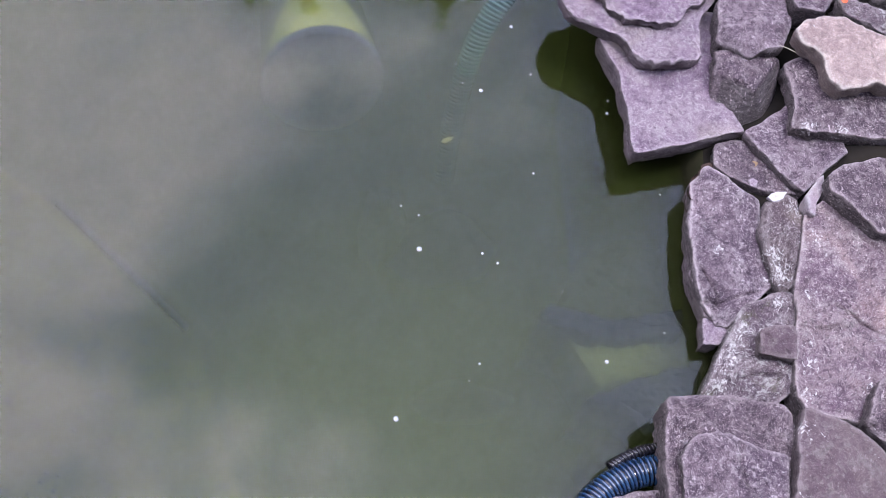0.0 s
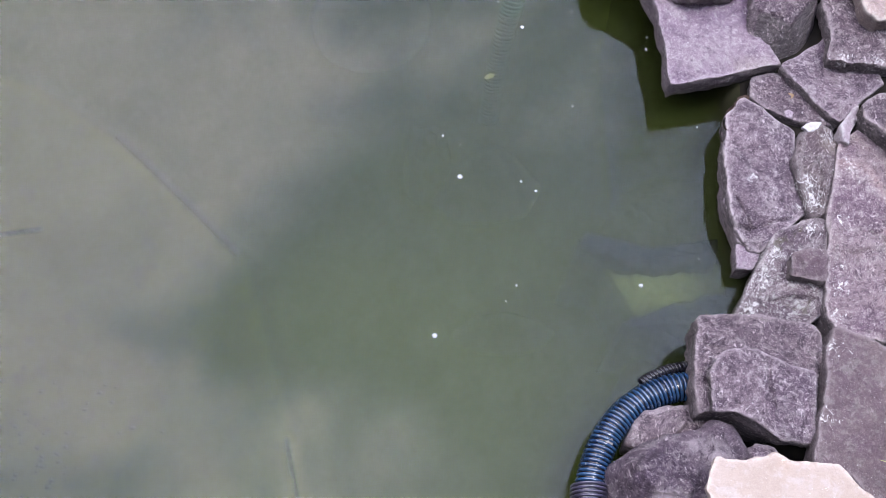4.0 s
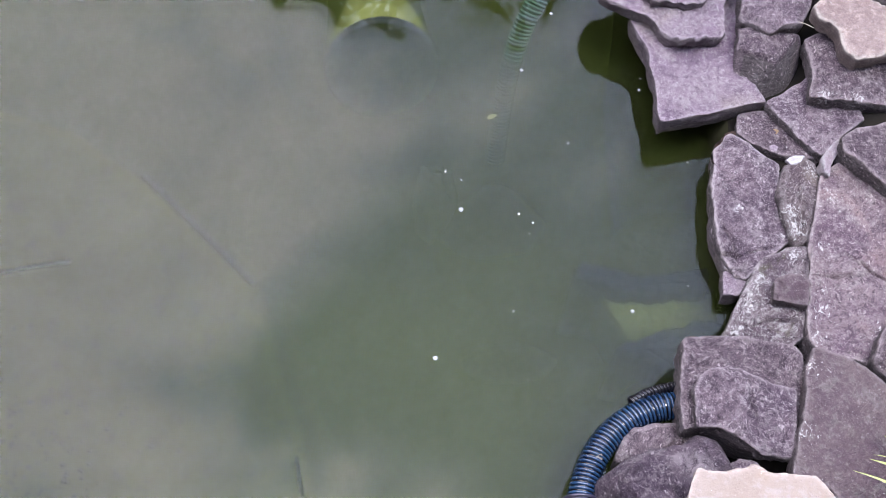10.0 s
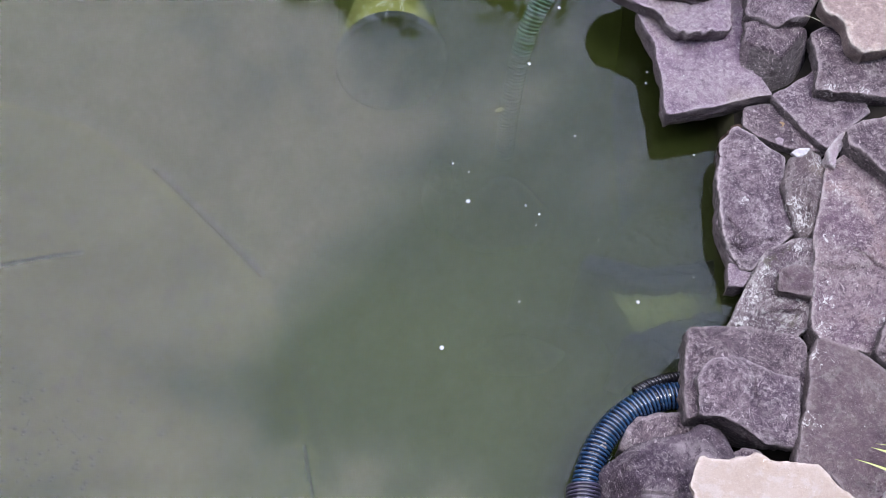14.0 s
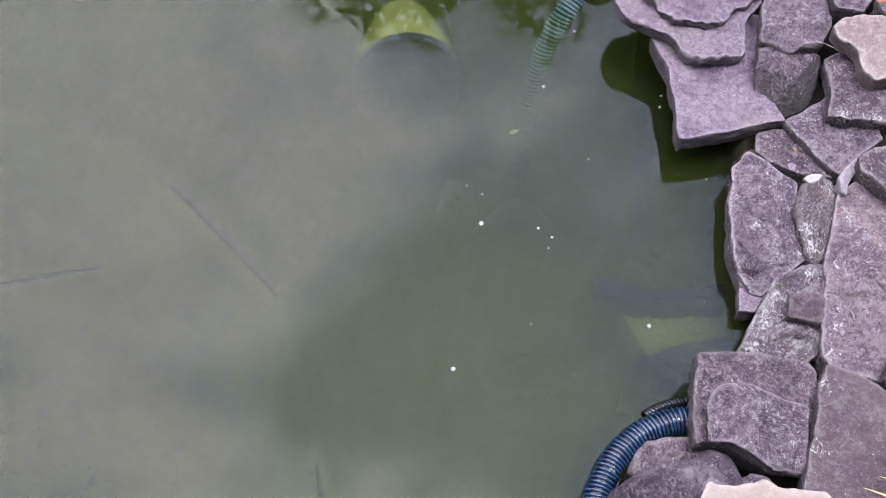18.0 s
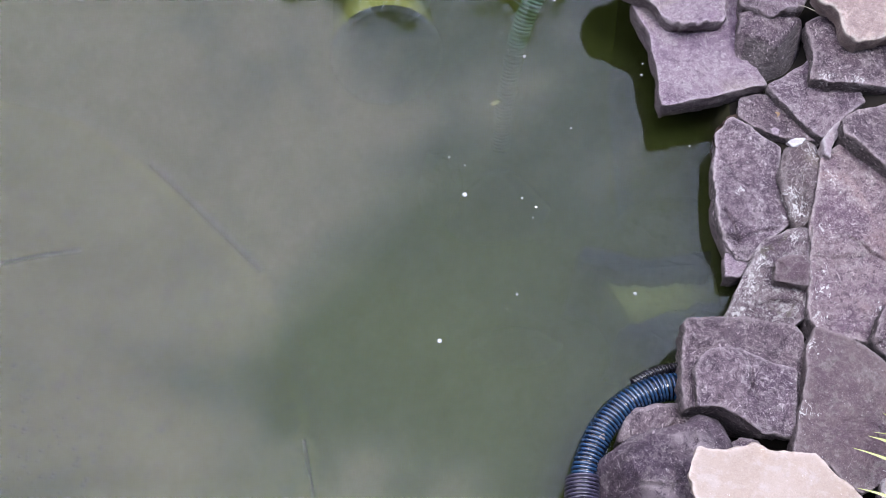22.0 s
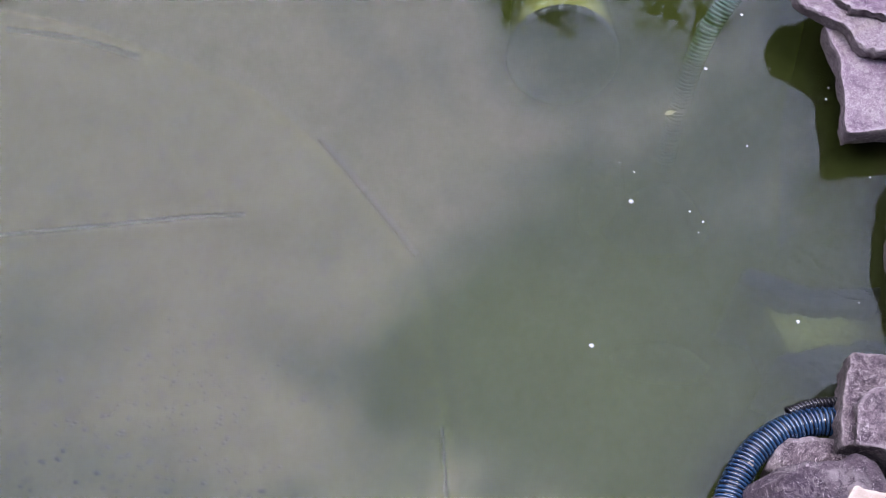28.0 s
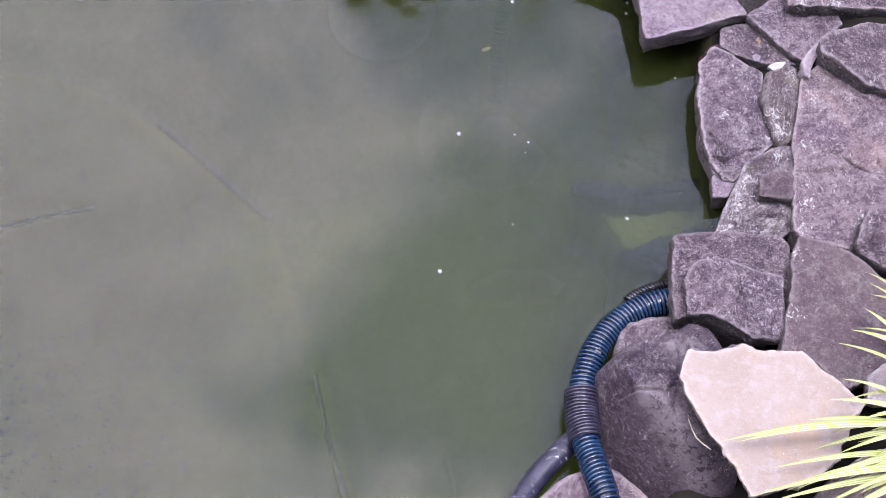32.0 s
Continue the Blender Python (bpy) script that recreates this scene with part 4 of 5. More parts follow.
stone("stone_slab", [(0.355, 1.367), (0.364, 1.319), (0.390, 1.301), (0.435, 1.312), (0.477, 1.326), (0.535, 1.347), (0.553, 1.425), (0.411, 1.427)],
      z=.121, slope=(0, 0), thick=.012, bevel=.003, dome=.001, rough=.004, mat=SLAB, seed=37,
      label="flaky top layer of a split slate slab", chips=0.4, rim=0.35, jag_out=2.6)
stone("edge_stone", [(0.492, 0.938), (0.501, 0.983), (0.515, 0.992), (0.524, 0.939), (0.515, 0.816), (0.517, 0.781), (0.496, 0.791), (0.490, 0.821), (0.485, 0.860)],
      z=.033, slope=(0, 0), thick=.045, bevel=.003, dome=0, rough=.002, mat=SLAB, seed=38,
      label="pale lower ledge of a purple stone at the waterline", chips=0.6)
stone("lichen_patch", [(0.593, 1.029), (0.599, 1.035), (0.606, 1.031), (0.601, 1.024), (0.595, 1.023)],
      z=.0575, slope=(.1, 0), thick=.004, bevel=.0015, dome=0, rough=.001, mat=RUST, seed=39,
      label="small orange lichen spot on a dark stone", chips=0.6)
stone("lichen_patch", [(0.588, 1.002), (0.596, 1.006), (0.602, 0.999), (0.597, 0.992), (0.589, 0.992)],
      z=.0575, slope=(.1, 0), thick=.004, bevel=.0015, dome=0, rough=.001, mat=SLAB, seed=40,
      label="small grey lichen spot on a dark stone", chips=0.6)


# ---- stones under water along the edge ----
def sunken(outline, z, thick, seed, label="olive silted stone under water beside the bank"):
    ob = stone("sunken_stone", outline, z, (0, 0), thick, 0.02, 0.01, 0.006, SUNKEN, seed, label)
    return tagged(ob, group="stones under water")


sunken([(0.33, 0.88), (0.38, 0.97), (0.45, 1.00), (0.53, 1.00), (0.53, 0.87), (0.43, 0.86)], -0.155, 0.2, 71)
sunken([(0.315, 0.845), (0.36, 0.815), (0.44, 0.820), (0.53, 0.825), (0.53, 0.76), (0.43, 0.745), (0.375, 0.735), (0.345, 0.78)], -0.110, 0.2, 72)
sunken([(0.36, 0.66), (0.42, 0.71), (0.50, 0.735), (0.50, 0.58), (0.40, 0.58)], -0.155, 0.2, 73)
sunken([(0.015, 1.05), (0.03, 1.12), (0.09, 1.12), (0.10, 1.05), (0.05, 1.01)], -0.215, 0.18, 74, "pale olive stone on the pond bed")

SHADY = plain_mat("dark_blue_grey_stone", (0.005, 0.007, 0.010), (0.022, 0.024, 0.026), 45, 0.9, 0.2, 0.0)
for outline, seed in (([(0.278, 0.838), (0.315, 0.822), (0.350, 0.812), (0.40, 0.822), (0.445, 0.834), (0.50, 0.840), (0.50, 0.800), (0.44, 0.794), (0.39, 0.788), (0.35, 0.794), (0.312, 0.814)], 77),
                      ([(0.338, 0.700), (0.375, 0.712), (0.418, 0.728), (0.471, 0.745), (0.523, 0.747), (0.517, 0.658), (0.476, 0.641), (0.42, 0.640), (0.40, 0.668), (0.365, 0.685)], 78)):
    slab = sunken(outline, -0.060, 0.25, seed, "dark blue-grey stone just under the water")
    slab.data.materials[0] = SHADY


def mound(name, at, radii, low, high, mat, label):
    """A low uneven heap on the pond bed."""
    verts, faces, around, rows = [(*at, high)], [], 48, 16
    for j in range(1, rows + 1):
        u = j / rows
        for k in range(around):
            a = k / around * math.tau
            reach = u * (1 + 0.22 * nz(math.cos(a), math.sin(a), at[0] * 9, 1.3))
            x, y = at[0] + math.cos(a) * reach * radii[0], at[1] + math.sin(a) * reach * radii[1]
            verts.append((x, y, high + (low - high) * ease(u, 0.0, 1.0) + 0.008 * nz(x, y, 2, 20)))
    faces += [(0, 1 + k, 1 + (k + 1) % around) for k in range(around)]
    for j in range(rows - 1):
        o = 1 + j * around
        faces += [(o + k, o + around + k, o + around + (k + 1) % around, o + (k + 1) % around) for k in range(around)]
    return tagged(mesh_object(name, verts, faces, mat), label, "stone", "stones under water")


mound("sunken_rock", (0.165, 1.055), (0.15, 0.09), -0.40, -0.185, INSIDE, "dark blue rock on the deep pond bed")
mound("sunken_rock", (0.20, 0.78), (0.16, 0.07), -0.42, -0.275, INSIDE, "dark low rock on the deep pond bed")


def leaf(name, at, length, width, turn, mat, label, curl=0.25, category="leaf"):
    """A small curled leaf with a raised midrib."""
    verts, faces, n = [], [], 8
    for i in range(n + 1):
        u = i / n
        w = width * math.sin(math.pi * (0.08 + 0.92 * u)) ** 0.8 * 0.5
        z = curl * length * (u - 0.5) ** 2
        verts += [((u - 0.5) * length, -w, z + 0.3 * w), ((u - 0.5) * length, 0, z), ((u - 0.5) * length, w, z + 0.3 * w)]
    for i in range(n):
        k = 3 * i
        faces += [(k, k + 1, k + 4, k + 3), (k + 1, k + 2, k + 5, k + 4)]
    ob = mesh_object(name, verts, faces, mat)
    ob.matrix_world = pose(*at, *turn)
    return tagged(ob, label, category)


YELLOW = plain_mat("yellow_leaf", (0.22, 0.20, 0.10), (0.36, 0.31, 0.18), 160, 0.6)
leaf("sunken_leaf", (0.151, 1.132, -0.075), 0.021, 0.009, (0, 0, 25), YELLOW, "yellow leaf drifting under the water")
leaf("fallen_leaf", (0.736, 1.262, 0.166), 0.028, 0.018, (15, 10, 70), RED, "crumpled bright red leaf between the stones", 0.6)
for at, size, wide, turn, curl in (((0.503, 1.006, 0.042), 0.034, 0.010, (50, -20, 60), 0.9), ((0.495, 0.988, 0.036), 0.036, 0.011, (65, 10, 80), 1.1), ((0.491, 0.966, 0.028), 0.040, 0.010, (70, 5, 95), 0.7),
                                  ((0.490, 0.944, 0.022), 0.030, 0.008, (60, -12, 100), 0.9), ((0.520, 1.020, 0.046), 0.032, 0.009, (30, 15, 30), 0.8), ((0.535, 1.034, 0.040), 0.028, 0.008, (20, -10, 10), 0.9)):
    leaf("fallen_leaf", at, size, wide, turn, DEAD, "brown dead leaf stuck at the stone's edge", curl)

# ---- hoses ----
def spline(pts, step):
    """Catmull-Rom through the points, at about even steps."""
    p = [Vector(v) for v in pts]
    p = [2 * p[0] - p[1]] + p + [2 * p[-1] - p[-2]]
    res = []
    for i in range(1, len(p) - 2):
        n = max(2, int((p[i + 1] - p[i]).length / step))
        for k in range(n):
            u = k / n
            res.append(0.5 * (2 * p[i] + (p[i + 1] - p[i - 1]) * u + (2 * p[i - 1] - 5 * p[i] + 4 * p[i + 1] - p[i + 2]) * u * u + (3 * p[i] - p[i - 1] - 3 * p[i + 1] + p[i + 2]) * u ** 3))
    res.append(p[-2])
    return res


def tube(path, radius, seg=20, ribs=0.0, pitch=0.007, squash=1.0):
    """Verts and faces of a tube; ribs: the depth of its corrugation."""
    verts, faces, run = [], [], 0.0
    for i, c in enumerate(path):
        d = (path[min(i + 1, len(path) - 1)] - path[max(i - 1, 0)]).normalized()
        side = d.cross(Vector((0, 0, 1))).normalized()
        up_v = side.cross(d)
        if i:
            run += (c - path[i - 1]).length
        wave = math.sin(run / pitch * math.tau)
        r = radius + ribs * (0.5 * wave + 0.25 * (1 if wave > 0 else -1))
        r += 0.0006 * nz(c.x, c.y, c.z, 60)
        for k in range(seg):
            a = k / seg * math.tau
            verts.append(tuple(c + side * (math.cos(a) * r) + up_v * (math.sin(a) * r * squash)))
    for i in range(len(path) - 1):
        for k in range(seg):
            faces.append((i * seg + k, i * seg + (k + 1) % seg, (i + 1) * seg + (k + 1) % seg, (i + 1) * seg + k))
    return verts, faces


def rings(path, low, high, pitch, width, seg=22):
    """Rounded ribs round a hose, one each pitch."""
    verts, faces, run, nxt = [], [], 0.0, 0.0
    prof = ((-0.5, low - 0.0005), (-0.36, high - 0.0006), (-0.1, high), (0.2, high), (0.4, high - 0.0009), (0.5, low - 0.0005))
    for i in range(1, len(path) - 1):
        run += (path[i] - path[i - 1]).length
        if run < nxt:
            continue
        nxt += pitch
        c, d = path[i], (path[i + 1] - path[i - 1]).normalized()
        side = d.cross(Vector((0, 0, 1))).normalized()
        up_v = side.cross(d)
        o = len(verts)
        lean = 0.0016
        for u, r in prof:
            for k in range(seg):
                a = k / seg * math.tau
                verts.append(tuple(c + d * (u * width + lean * math.cos(a)) + side * (math.cos(a) * r) + up_v * (math.sin(a) * r)))
        for j in range(len(prof) - 1):
            faces += [(o + j * seg + k, o + j * seg + (k + 1) % seg, o + (j + 1) * seg + (k + 1) % seg, o + (j + 1) * seg + k) for k in range(seg)]
    return verts, faces


hose = new("corrugated_hose")
tagged(hose, "blue corrugated pond hose curving round the stones", "hose")
way = [(0.47, 0.575, 0.02), (0.402, 0.568, 0.03), (0.366, 0.562, 0.03), (0.323, 0.541, 0.03), (0.286, 0.505, 0.03), (0.263, 0.462, 0.03), (0.252, 0.425, 0.03),
       (0.247, 0.388, 0.032), (0.252, 0.336, 0.045), (0.262, 0.286, 0.06), (0.268, 0.25, 0.066), (0.275, 0.16, 0.07)]
part_of(hose, "tube", *tube(spline(way, 0.004), 0.0168, 20), RUBBER)
part_of(hose, "ribs", *rings(spline(way, 0.001), 0.0168, 0.0208, 0.0066, 0.0046), HOSE, "blue spiral ribs")
SLEEVE = spline([(0.2515, 0.428, 0.030), (0.248, 0.39, 0.033), (0.250, 0.350, 0.042)], 0.0007)
sleeve = part_of(hose, "coupling_sleeve", *tube(SLEEVE, 0.0222, 24), RUBBER, "black ribbed coupling sleeve")
ring_v, ring_f = rings(SLEEVE, 0.0222, 0.0252, 0.0056, 0.0040, 28)
for k in range(0, len(ring_v), 6 * 28):
    part_of(sleeve, "ring", ring_v[k:k + 6 * 28], [tuple(i - k for i in q) for q in ring_f[k // 168 * 140:k // 168 * 140 + 140]], HOSE_DARK)

feed = new("corrugated_hose")
tagged(feed, "black corrugated hose lying behind the blue hose", "hose")
FEED = [(0.334, 0.573, 0.030), (0.365, 0.589, 0.030), (0.40, 0.598, 0.026), (0.47, 0.61, 0.01)]
part_of(feed, "tube", *tube(spline(FEED, 0.003), 0.0062, 12), RUBBER)
part_of(feed, "ribs", *rings(spline(FEED, 0.001), 0.0062, 0.0084, 0.0055, 0.0036, 14), RUBBER)

drain = new("drain_pipe")
tagged(drain, "dirty dark blue pipe with a flanged fitting under the hose", "pipe")
part_of(drain, "tube", *tube(spline([(0.145, 0.262, 0.018), (0.172, 0.298, 0.012), (0.20, 0.328, 0.012), (0.25, 0.372, 0.008)], 0.004), 0.0165, 18), DRAIN)
FITTING = plain_mat("violet_blue_plastic", (0.055, 0.070, 0.165), (0.095, 0.115, 0.230), 70, 0.5, 0.4, 0.0006)
FLANGE = plain_mat("dark_violet_plastic", (0.026, 0.026, 0.062), (0.048, 0.048, 0.095), 60, 0.45, 0.5, 0.0005)


def spun(at, toward, profile, around=48, flutes=0.0):
    """A turned body along an axis: (distance along, radius) profile; flutes: depth of grooves along it."""
    d = Vector(toward).normalized()
    side = d.cross(Vector((0, 0, 1))).normalized()
    up_v = side.cross(d)
    verts, faces = [], []
    for along, r in profile:
        for k in range(around):
            a = k / around * math.tau
            rr_k = r + flutes * (1 if k % 4 < 2 else -1)
            verts.append(tuple(Vector(at) + d * along + side * (math.cos(a) * rr_k) + up_v * (math.sin(a) * rr_k)))
    for i in range(len(profile) - 1):
        faces += [(i * around + k, i * around + (k + 1) % around, (i + 1) * around + (k + 1) % around, (i + 1) * around + k) for k in range(around)]
    return verts, faces


CAP_AT, CAP_WAY = (0.150, 0.258, 0.035), (-0.05, -0.92, 0.10)
part_of(drain, "flange", *spun(CAP_AT, CAP_WAY, ((-0.002, 0.0), (-0.002, 0.037), (0.0, 0.040), (0.010, 0.041), (0.013, 0.039), (0.013, 0.033))), FLANGE, "dark rounded flange ring")
part_of(drain, "fitting", *spun(CAP_AT, CAP_WAY, ((0.012, 0.034), (0.03, 0.032), (0.14, 0.029)), 56, 0.0011), FITTING, "violet-blue fluted fitting")

inlet = new("corrugated_hose")
tagged(inlet, "silted teal corrugated hose lying under the water", "hose")
INLET = [(0.46, 1.60, 0.06), (0.39, 1.515, 0.055), (0.345, 1.467, 0.045), (0.311, 1.429, 0.03), (0.275, 1.405, -0.01), (0.24, 1.373, -0.045), (0.212, 1.336, -0.095), (0.195, 1.295, -0.165), (0.185, 1.25, -0.25), (0.18, 1.20, -0.34)]
part_of(inlet, "tube", *tube(spline(INLET, 0.004), 0.0165, 18), SILTED_DARK)
part_of(inlet, "ribs", *rings(spline(INLET[3:], 0.001), 0.0165, 0.0200, 0.0075, 0.0054), SILTED, "silt-covered teal spiral ribs")
part_of(inlet, "ribs", *rings(spline(INLET[:4], 0.001), 0.0165, 0.0200, 0.0075, 0.0054), HOSE, "clean blue spiral ribs above the water")

# ---- things on the pond bed ----
pot = new("sunken_pot")
tagged(pot, "pale yellow plastic pot with a dark blue mouth under water", "pot")
pot.location = (-0.045, 1.290, -0.166)
seg = 40


def turned(prof):
    verts = [(math.cos(k / seg * math.tau) * rad, y, math.sin(k / seg * math.tau) * rad) for y, rad in prof for k in range(seg)]
    faces = [(i * seg + k, i * seg + (k + 1) % seg, (i + 1) * seg + (k + 1) % seg, (i + 1) * seg + k) for i in range(len(prof) - 1) for k in range(seg)]
    return verts, faces


part_of(pot, "shell", *turned(((0.014, 0.090), (0.015, 0.096), (0.03, 0.0955), (0.24, 0.086), (0.25, 0.080), (0.25, 0.0))), POT)
# added disc, coloured dark for the pot's unlit mouth
part_of(pot, "lid", *turned(((0.014, 0.1002), (0.002, 0.1002), (-0.002, 0.096), (0.002, 0.092), (0.004, 0.05), (0.004, 0.0))), INSIDE, "dark blue lid")
pot.rotation_euler = (radians(-21), 0, radians(6))
pot.scale = (1.07, 1.07, 1.07)


def rod(name, pts, radius, mat, label, category):
    ob = mesh_object(name, *tube(spline(pts, 0.01), radius, 10, squash=0.6), mat)
    return tagged(ob, label, category)


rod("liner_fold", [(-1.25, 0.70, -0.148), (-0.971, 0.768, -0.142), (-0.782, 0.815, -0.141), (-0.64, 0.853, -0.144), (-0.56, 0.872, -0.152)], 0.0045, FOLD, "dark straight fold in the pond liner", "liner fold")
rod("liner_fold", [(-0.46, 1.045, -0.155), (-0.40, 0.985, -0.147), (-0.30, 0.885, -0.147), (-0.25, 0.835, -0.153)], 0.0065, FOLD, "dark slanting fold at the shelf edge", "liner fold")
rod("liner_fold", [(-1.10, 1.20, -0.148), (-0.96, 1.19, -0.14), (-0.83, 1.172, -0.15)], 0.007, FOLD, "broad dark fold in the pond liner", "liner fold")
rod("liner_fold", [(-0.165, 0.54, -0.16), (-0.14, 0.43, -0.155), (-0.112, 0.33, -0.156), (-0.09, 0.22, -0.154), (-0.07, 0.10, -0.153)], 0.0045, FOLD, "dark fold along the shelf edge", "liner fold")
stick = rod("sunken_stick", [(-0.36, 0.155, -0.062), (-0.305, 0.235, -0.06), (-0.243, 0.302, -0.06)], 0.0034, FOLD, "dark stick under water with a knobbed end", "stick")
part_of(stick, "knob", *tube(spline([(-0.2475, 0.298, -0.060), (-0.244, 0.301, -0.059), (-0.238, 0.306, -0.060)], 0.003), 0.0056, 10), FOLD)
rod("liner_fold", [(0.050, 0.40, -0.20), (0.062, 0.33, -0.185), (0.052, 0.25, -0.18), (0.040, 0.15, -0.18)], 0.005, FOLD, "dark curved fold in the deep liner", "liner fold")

# flakes of sediment lying in the shallows
rs = random.Random(21)
fv, ff = [], []
for _ in range(420):
    x, y, size = rs.gauss(-0.60, 0.12), rs.gauss(0.47, 0.11), rs.uniform(0.0015, 0.0060) * rs.uniform(0.5, 1.0)
    o, n, a0 = len(fv), 7, rs.uniform(0, 6)
    fv += [(x + math.cos(a0 + k / n * math.tau) * size * rs.uniform(0.6, 1.5), y + math.sin(a0 + k / n * math.tau) * size * rs.uniform(0.4, 0.9), -0.1365) for k in range(n)] + [(x, y, -0.134)]
    ff += [(o + k, o + (k + 1) % n, o + n) for k in range(n)]
flakes = mesh_object("sediment", fv, ff, FLAKE)
tagged(flakes, "dark flakes of sediment in the pond's shallows", "sediment", kind="stuff")

# ---- bubbles on the water ----
bubble_skin = Mat("foam_bubble", 0.08, spec=0.8)
bubble_skin.color((0.36, 0.38, 0.41))
facing = bubble_skin.n("ShaderNodeSeparateXYZ", {0: bubble_skin.n("ShaderNodeTexCoord").outputs["Object"]}).outputs["Z"]
bubble_skin.t.links.new(bubble_skin.n("ShaderNodeMapRange", {"Value": facing, "From Min": 0.30, "From Max": 0.52, "To Min": 0.12, "To Max": 0.75}).outputs[0], bubble_skin.p.inputs["Alpha"])
bub_mat = bubble_skin.m
bv, bf = [], []
for j in range(5):
    a = j / 4 * math.pi / 2
    bv += [(math.cos(a) * math.cos(k / 10 * math.tau), math.cos(a) * math.sin(k / 10 * math.tau), 0.6 * math.sin(a)) for k in range(10)]
for j in range(4):
    bf += [(j * 10 + k, j * 10 + (k + 1) % 10, (j + 1) * 10 + (k + 1) % 10, (j + 1) * 10 + k) for k in range(10)]
first = None
for x, y, r in ((0.091, 0.909, 0.0062), (0.05, 0.652, 0.0058), (0.357, 0.735, 0.0050), (0.066, 0.980, 0.0030), (0.092, 0.965, 0.0030), (0.185, 0.904, 0.0030), (0.207, 0.888, 0.0032),
                (0.201, 0.868, 0.0022), (0.301, 0.844, 0.0026), (0.171, 0.732, 0.0030), (0.155, 0.707, 0.0024), (0.272, 1.04, 0.0032), (0.281, 1.22, 0.0032), (0.255, 1.31, 0.0048), (0.449, 0.78, 0.0026),
                (-0.212, 0.773, 0.0018), (0.198, 1.186, 0.0052), (0.400, 1.151, 0.0034), (0.404, 1.175, 0.0026), (0.470, 1.008, 0.0028), (0.305, 1.201, 0.0020), (0.02, 0.78, 0.0016), (-0.10, 0.64, 0.0016),
                (-0.25, 0.70, 0.0016), (0.19, 0.62, 0.0020), (0.06, 0.52, 0.0020), (0.225, 1.265, 0.0026), (0.16, 1.235, 0.0030), (0.17, 1.20, 0.0026), (0.33, 0.98, 0.0022)):
    if first is None:
        first = mesh_object("bubble", bv, bf, bub_mat)
        tagged(first, "small white foam bubble floating on the water", "bubble", "bubbles on the water")
        first.location, first.scale = (x, y, LEVEL), (0.95 * r, 0.95 * r, 0.95 * r)
    else:
        ob = copy_thing(first, pose(x, y, LEVEL))
        ob.scale = (0.95 * r, 0.95 * r, 0.95 * r)


leaf("torn_label", (0.2785, 0.482, 0.044), 0.022, 0.011, (20, -35, 65), TAPE, "torn greyish label peeling off the hose", 0.5, "label")

# ---- grass on the bank ----
def blade(root, tip, rise, width, n=14):
    """A narrow arching leaf from root to tip."""
    a, c = Vector(root), Vector(tip)
    mid = (a + c) / 2 + Vector((0, 0, rise))
    verts, faces = [], []
    for i in range(n + 1):
        u = i / n
        p = a * (1 - u) ** 2 + mid * 2 * u * (1 - u) + c * u * u
        d = (2 * (1 - u) * (mid - a) + 2 * u * (c - mid)).normalized()
        s = d.cross(Vector((0, 0, 1))).normalized()
        w = width * (0.35 + 0.65 * math.sin(math.pi * min(1, 0.15 + 0.55 * u))) * (1 - u ** 4) * 0.5 + 0.0002
        verts += [tuple(p - s * w), tuple(p + Vector((0, 0, -0.18 * w))), tuple(p + s * w)]
    for i in range(n):
        k = 3 * i
        faces += [(k, k + 1, k + 4, k + 3), (k + 1, k + 2, k + 5, k + 4)]
    return verts, faces


def blade_part(parent, root, tip, rise, width, mat):
    v, f = blade(root, tip, rise, width)
    ob = part_of(parent, "blade", v, f, mat)
    uv = ob.data.uv_layers.new(name="across")
    for poly in ob.data.polygons:
        for li in poly.loop_indices:
            uv.data[li].uv = ((ob.data.loops[li].vertex_index % 3) / 2, 0)
    return ob


rng = random.Random(5)
tuft = new("ornamental_grass")
tagged(tuft, "arching clump of yellow-green striped ornamental grass on the bank", "grass")
for tip in ((0.425, 0.292), (0.44, 0.225), (0.455, 0.215), (0.53, 0.325), (0.555, 0.345), (0.575, 0.372), (0.59, 0.352), (0.60, 0.44), (0.585, 0.43), (0.63, 0.475), (0.64, 0.51), (0.62, 0.455),
            (0.50, 0.235), (0.52, 0.25), (0.55, 0.27), (0.57, 0.22), (0.50, 0.20), (0.60, 0.30), (0.62, 0.33), (0.64, 0.36), (0.585, 0.29), (0.66, 0.47), (0.53, 0.19), (0.56, 0.18), (0.63, 0.26), (0.41, 0.298), (0.47, 0.26), (0.48, 0.228), (0.545, 0.30), (0.56, 0.24), (0.58, 0.262), (0.60, 0.20), (0.65, 0.535), (0.67, 0.555), (0.645, 0.50), (0.61, 0.24), (0.59, 0.315), (0.53, 0.285), (0.575, 0.245)):
    root = (0.74 + rng.uniform(-0.02, 0.03), 0.30 + (tip[1] - 0.3) * 0.25 + rng.uniform(-0.02, 0.02), 0.10)
    blade_part(tuft, root, (*tip, 0.185 + rng.uniform(-0.015, 0.02)), rng.uniform(0.10, 0.17), rng.uniform(0.006, 0.012), GRASS)


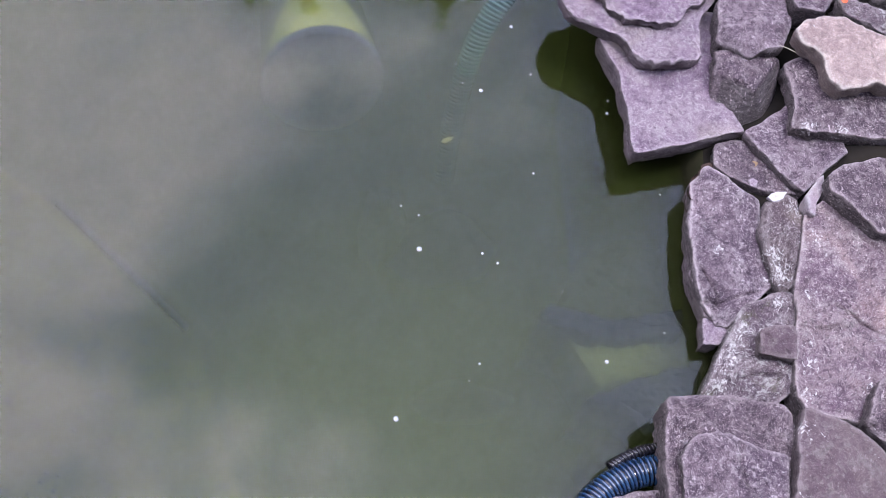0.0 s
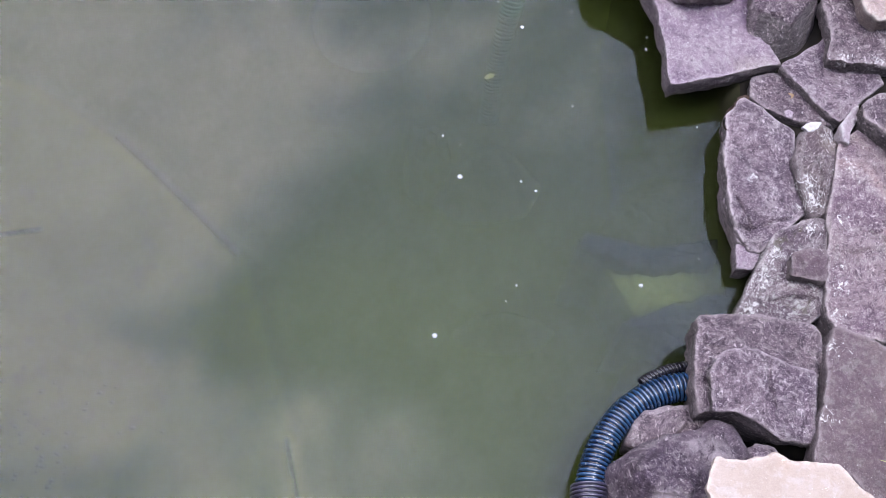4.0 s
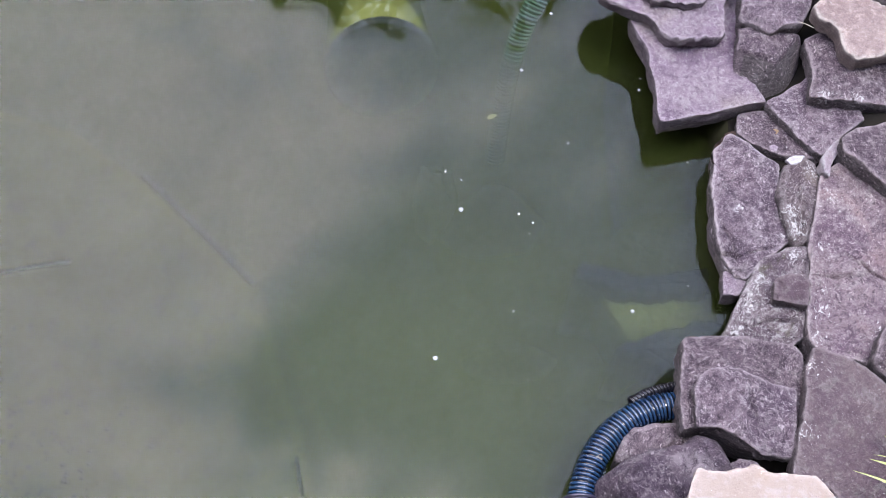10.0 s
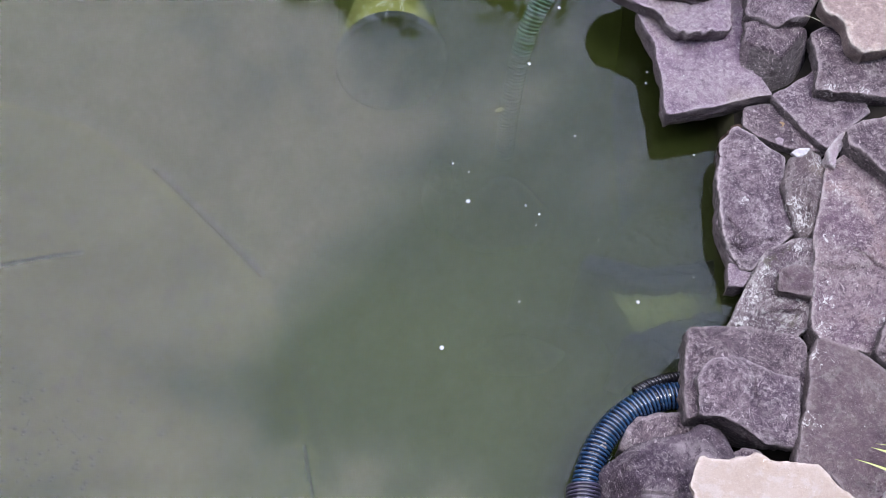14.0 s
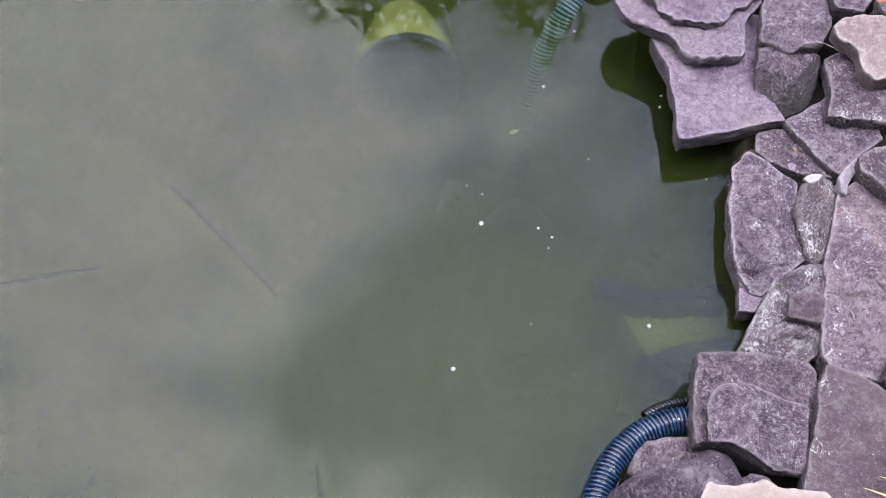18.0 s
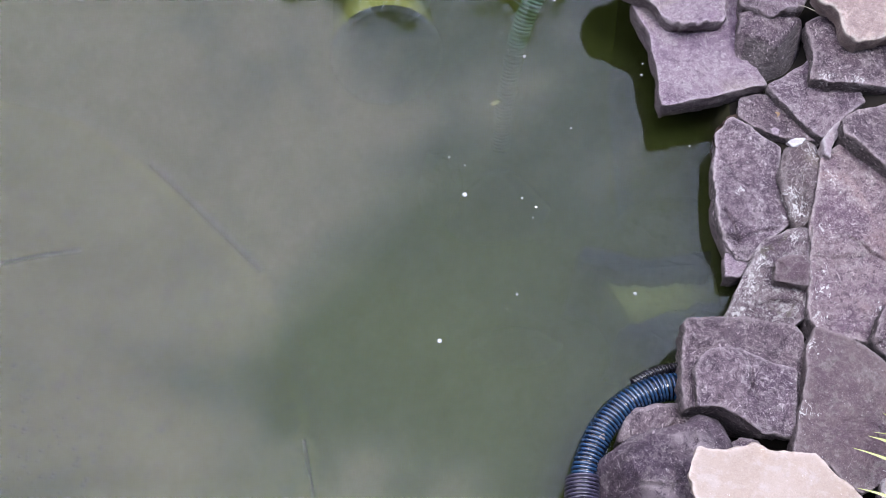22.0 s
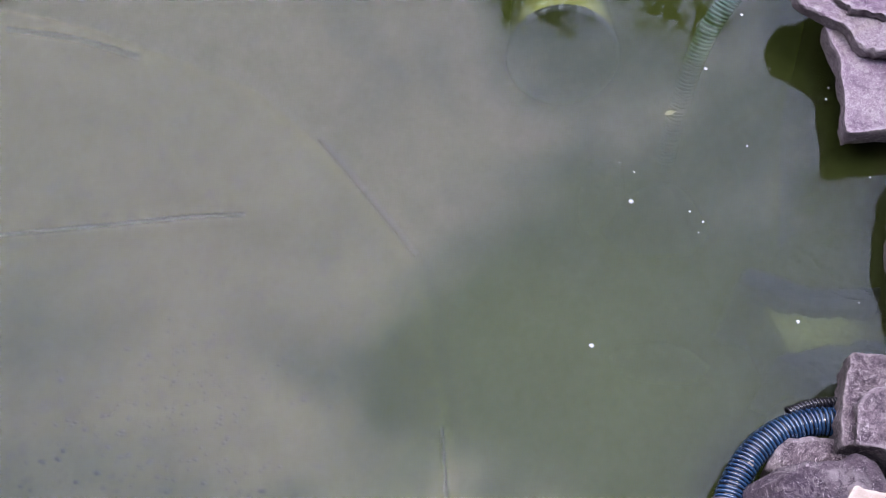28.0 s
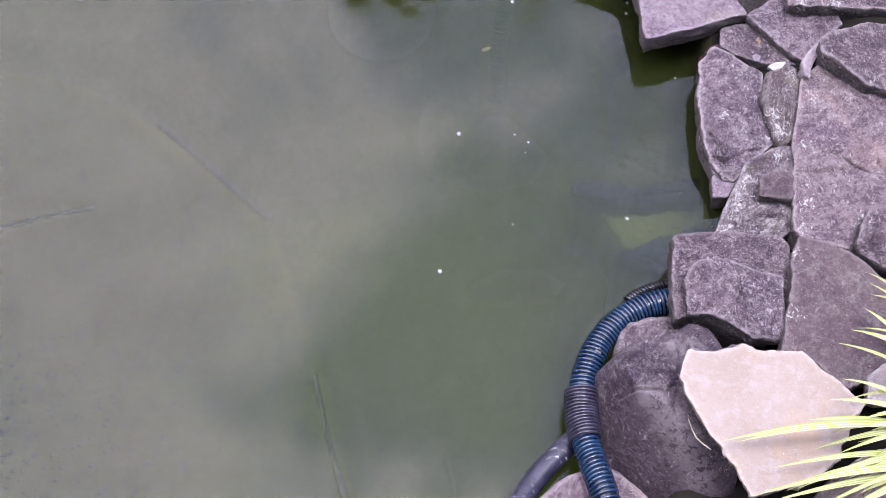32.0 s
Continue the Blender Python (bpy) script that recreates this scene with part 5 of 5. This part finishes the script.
# ---- shrubs on the far bank, seen in the water's mirror ----
def shrub(name, base, tops, leaves, spread, leaf, seed, label):
    r = random.Random(seed)
    ob = new(name)
    ob.location = base
    tagged(ob, label, "shrub")
    sv, sf, lv, lfc = [], [], [], []
    for top in tops:
        path = spline([(0, 0, -0.05), (top[0] * 0.3, top[1] * 0.3, top[2] * 0.5), top], 0.05)
        v, f = tube(path, 0.004, 6)
        o = len(sv)
        sv += v
        sf += [tuple(o + k for k in q) for q in f]
        for _ in range(leaves):
            if _ % 9 == 0:
                u = r.random() ** 0.5
                spray = path[min(len(path) - 1, int(u * len(path)))] + Vector((r.gauss(0, spread), r.gauss(0, spread), r.uniform(-1.2, 0.5) * spread))
            c = spray + Vector((r.gauss(0, 0.24 * spread), r.gauss(0, 0.24 * spread), r.gauss(0, 0.3 * spread)))
            a, tilt = r.uniform(0, math.tau), r.uniform(-0.9, 0.3)
            d = Vector((math.cos(a) * math.cos(tilt), math.sin(a) * math.cos(tilt), math.sin(tilt)))
            s = d.cross(Vector((0, 0, 1))).normalized() * leaf * r.uniform(0.2, 0.32)
            ln = leaf * r.uniform(0.7, 1.3)
            o = len(lv)
            lv += [tuple(c), tuple(c + d * ln * 0.4 + s), tuple(c + d * ln), tuple(c + d * ln * 0.4 - s)]
            lfc.append((o, o + 1, o + 2, o + 3))
    part_of(ob, "stems", sv, sf, DEAD)
    part_of(ob, "leaves", lv, lfc, FOLIAGE, smooth=False)
    return ob



shrub("shrub", (-0.15, 2.96, 0.05), [(-0.33, -0.05, 1.93), (-0.20, -0.03, 2.00), (-0.09, 0.0, 2.05), (0.04, -0.04, 2.16), (0.12, 0.02, 2.12), (0.21, 0.0, 1.97)], 470, 0.052, 0.036, 3, "tall leafy green shrub on the far bank")
shrub("shrub", (0.43, 2.96, 0.05), [(-0.18, -0.05, 1.94), (-0.08, -0.02, 2.04), (0.04, -0.05, 2.10), (0.15, 0.0, 2.00)], 460, 0.050, 0.034, 4, "dark-stemmed leafy shrub on the far bank")
# thin dry stems on the bank, whose tips the water mirrors
TWIG = plain_mat("dark_twig", (0.006, 0.005, 0.004), (0.016, 0.012, 0.009), 90, 0.8, 0.2)
reeds = new("dry_stems")
tagged(reeds, "thin dark dry stems arching over the bank", "plant")
rr = random.Random(9)
for k in range(6):
    ex, ey, ez = 0.560 + rr.uniform(-0.05, 0.04), 1.25 + 0.036 * k + rr.uniform(-0.012, 0.012), 0.66 + rr.uniform(-0.03, 0.03)
    line = spline([(0.98 + rr.uniform(-0.03, 0.03), 1.60, 0.0), (0.82, 1.46 + 0.012 * k, 0.50), (0.70, 1.33 + 0.03 * k, 0.65), (0.5 * (0.70 + ex), 0.5 * (1.33 + 0.03 * k + ey) + rr.uniform(-0.02, 0.02), 0.675), (ex, ey, ez)], 0.02)
    part_of(reeds, "stem", *tube(line, 0.0030, 6), TWIG)
shrub("shrub", (-1.75, 2.2, 0.05), [(-0.06, -0.1, 1.12), (0.12, -0.1, 1.08)], 26, 0.05, 0.045, 6, "thin leafy shrub on the far bank")

# ---- plain unseen walls added to close the garden and block low sky ----
BLOCKER = plain_mat("blocker_wall", (0.07, 0.075, 0.06), (0.13, 0.13, 0.11), 4, 0.95, 0.2, 0.004)
for name, x0, x1, y0, y1 in (("wall_north", -4.5, 4.5, 5.0, 5.2), ("wall_south", -4.5, 4.5, -2.4, -2.2), ("wall_west", -4.7, -4.5, -3.2, 5.2), ("wall_east", 4.5, 4.7, -3.2, 5.2)):
    wv = [(x, y, z) for z in (0.0, 6.0 if name == "wall_south" else 2.4 if name == "wall_north" else 4.2) for x, y in ((x0, y0), (x1, y0), (x1, y1), (x0, y1))]
    wall = mesh_object(name, wv, [(0, 1, 2, 3), (4, 5, 6, 7), (0, 1, 5, 4), (1, 2, 6, 5), (2, 3, 7, 6), (3, 0, 4, 7)], BLOCKER, False)
    tagged(wall, "plain dark wall added out of view to block low sky", "wall", kind="structure")

# ---- dry straws lying on the stones ----
for pts in ([(0.612, 1.192, 0.128), (0.640, 1.196, 0.130), (0.664, 1.186, 0.128)], [(0.377, 0.341, 0.150), (0.386, 0.317, 0.142), (0.401, 0.297, 0.152)]):
    rod("straw", pts, 0.0007, STRAW, "thin pale dry straw lying on the stones", "straw")
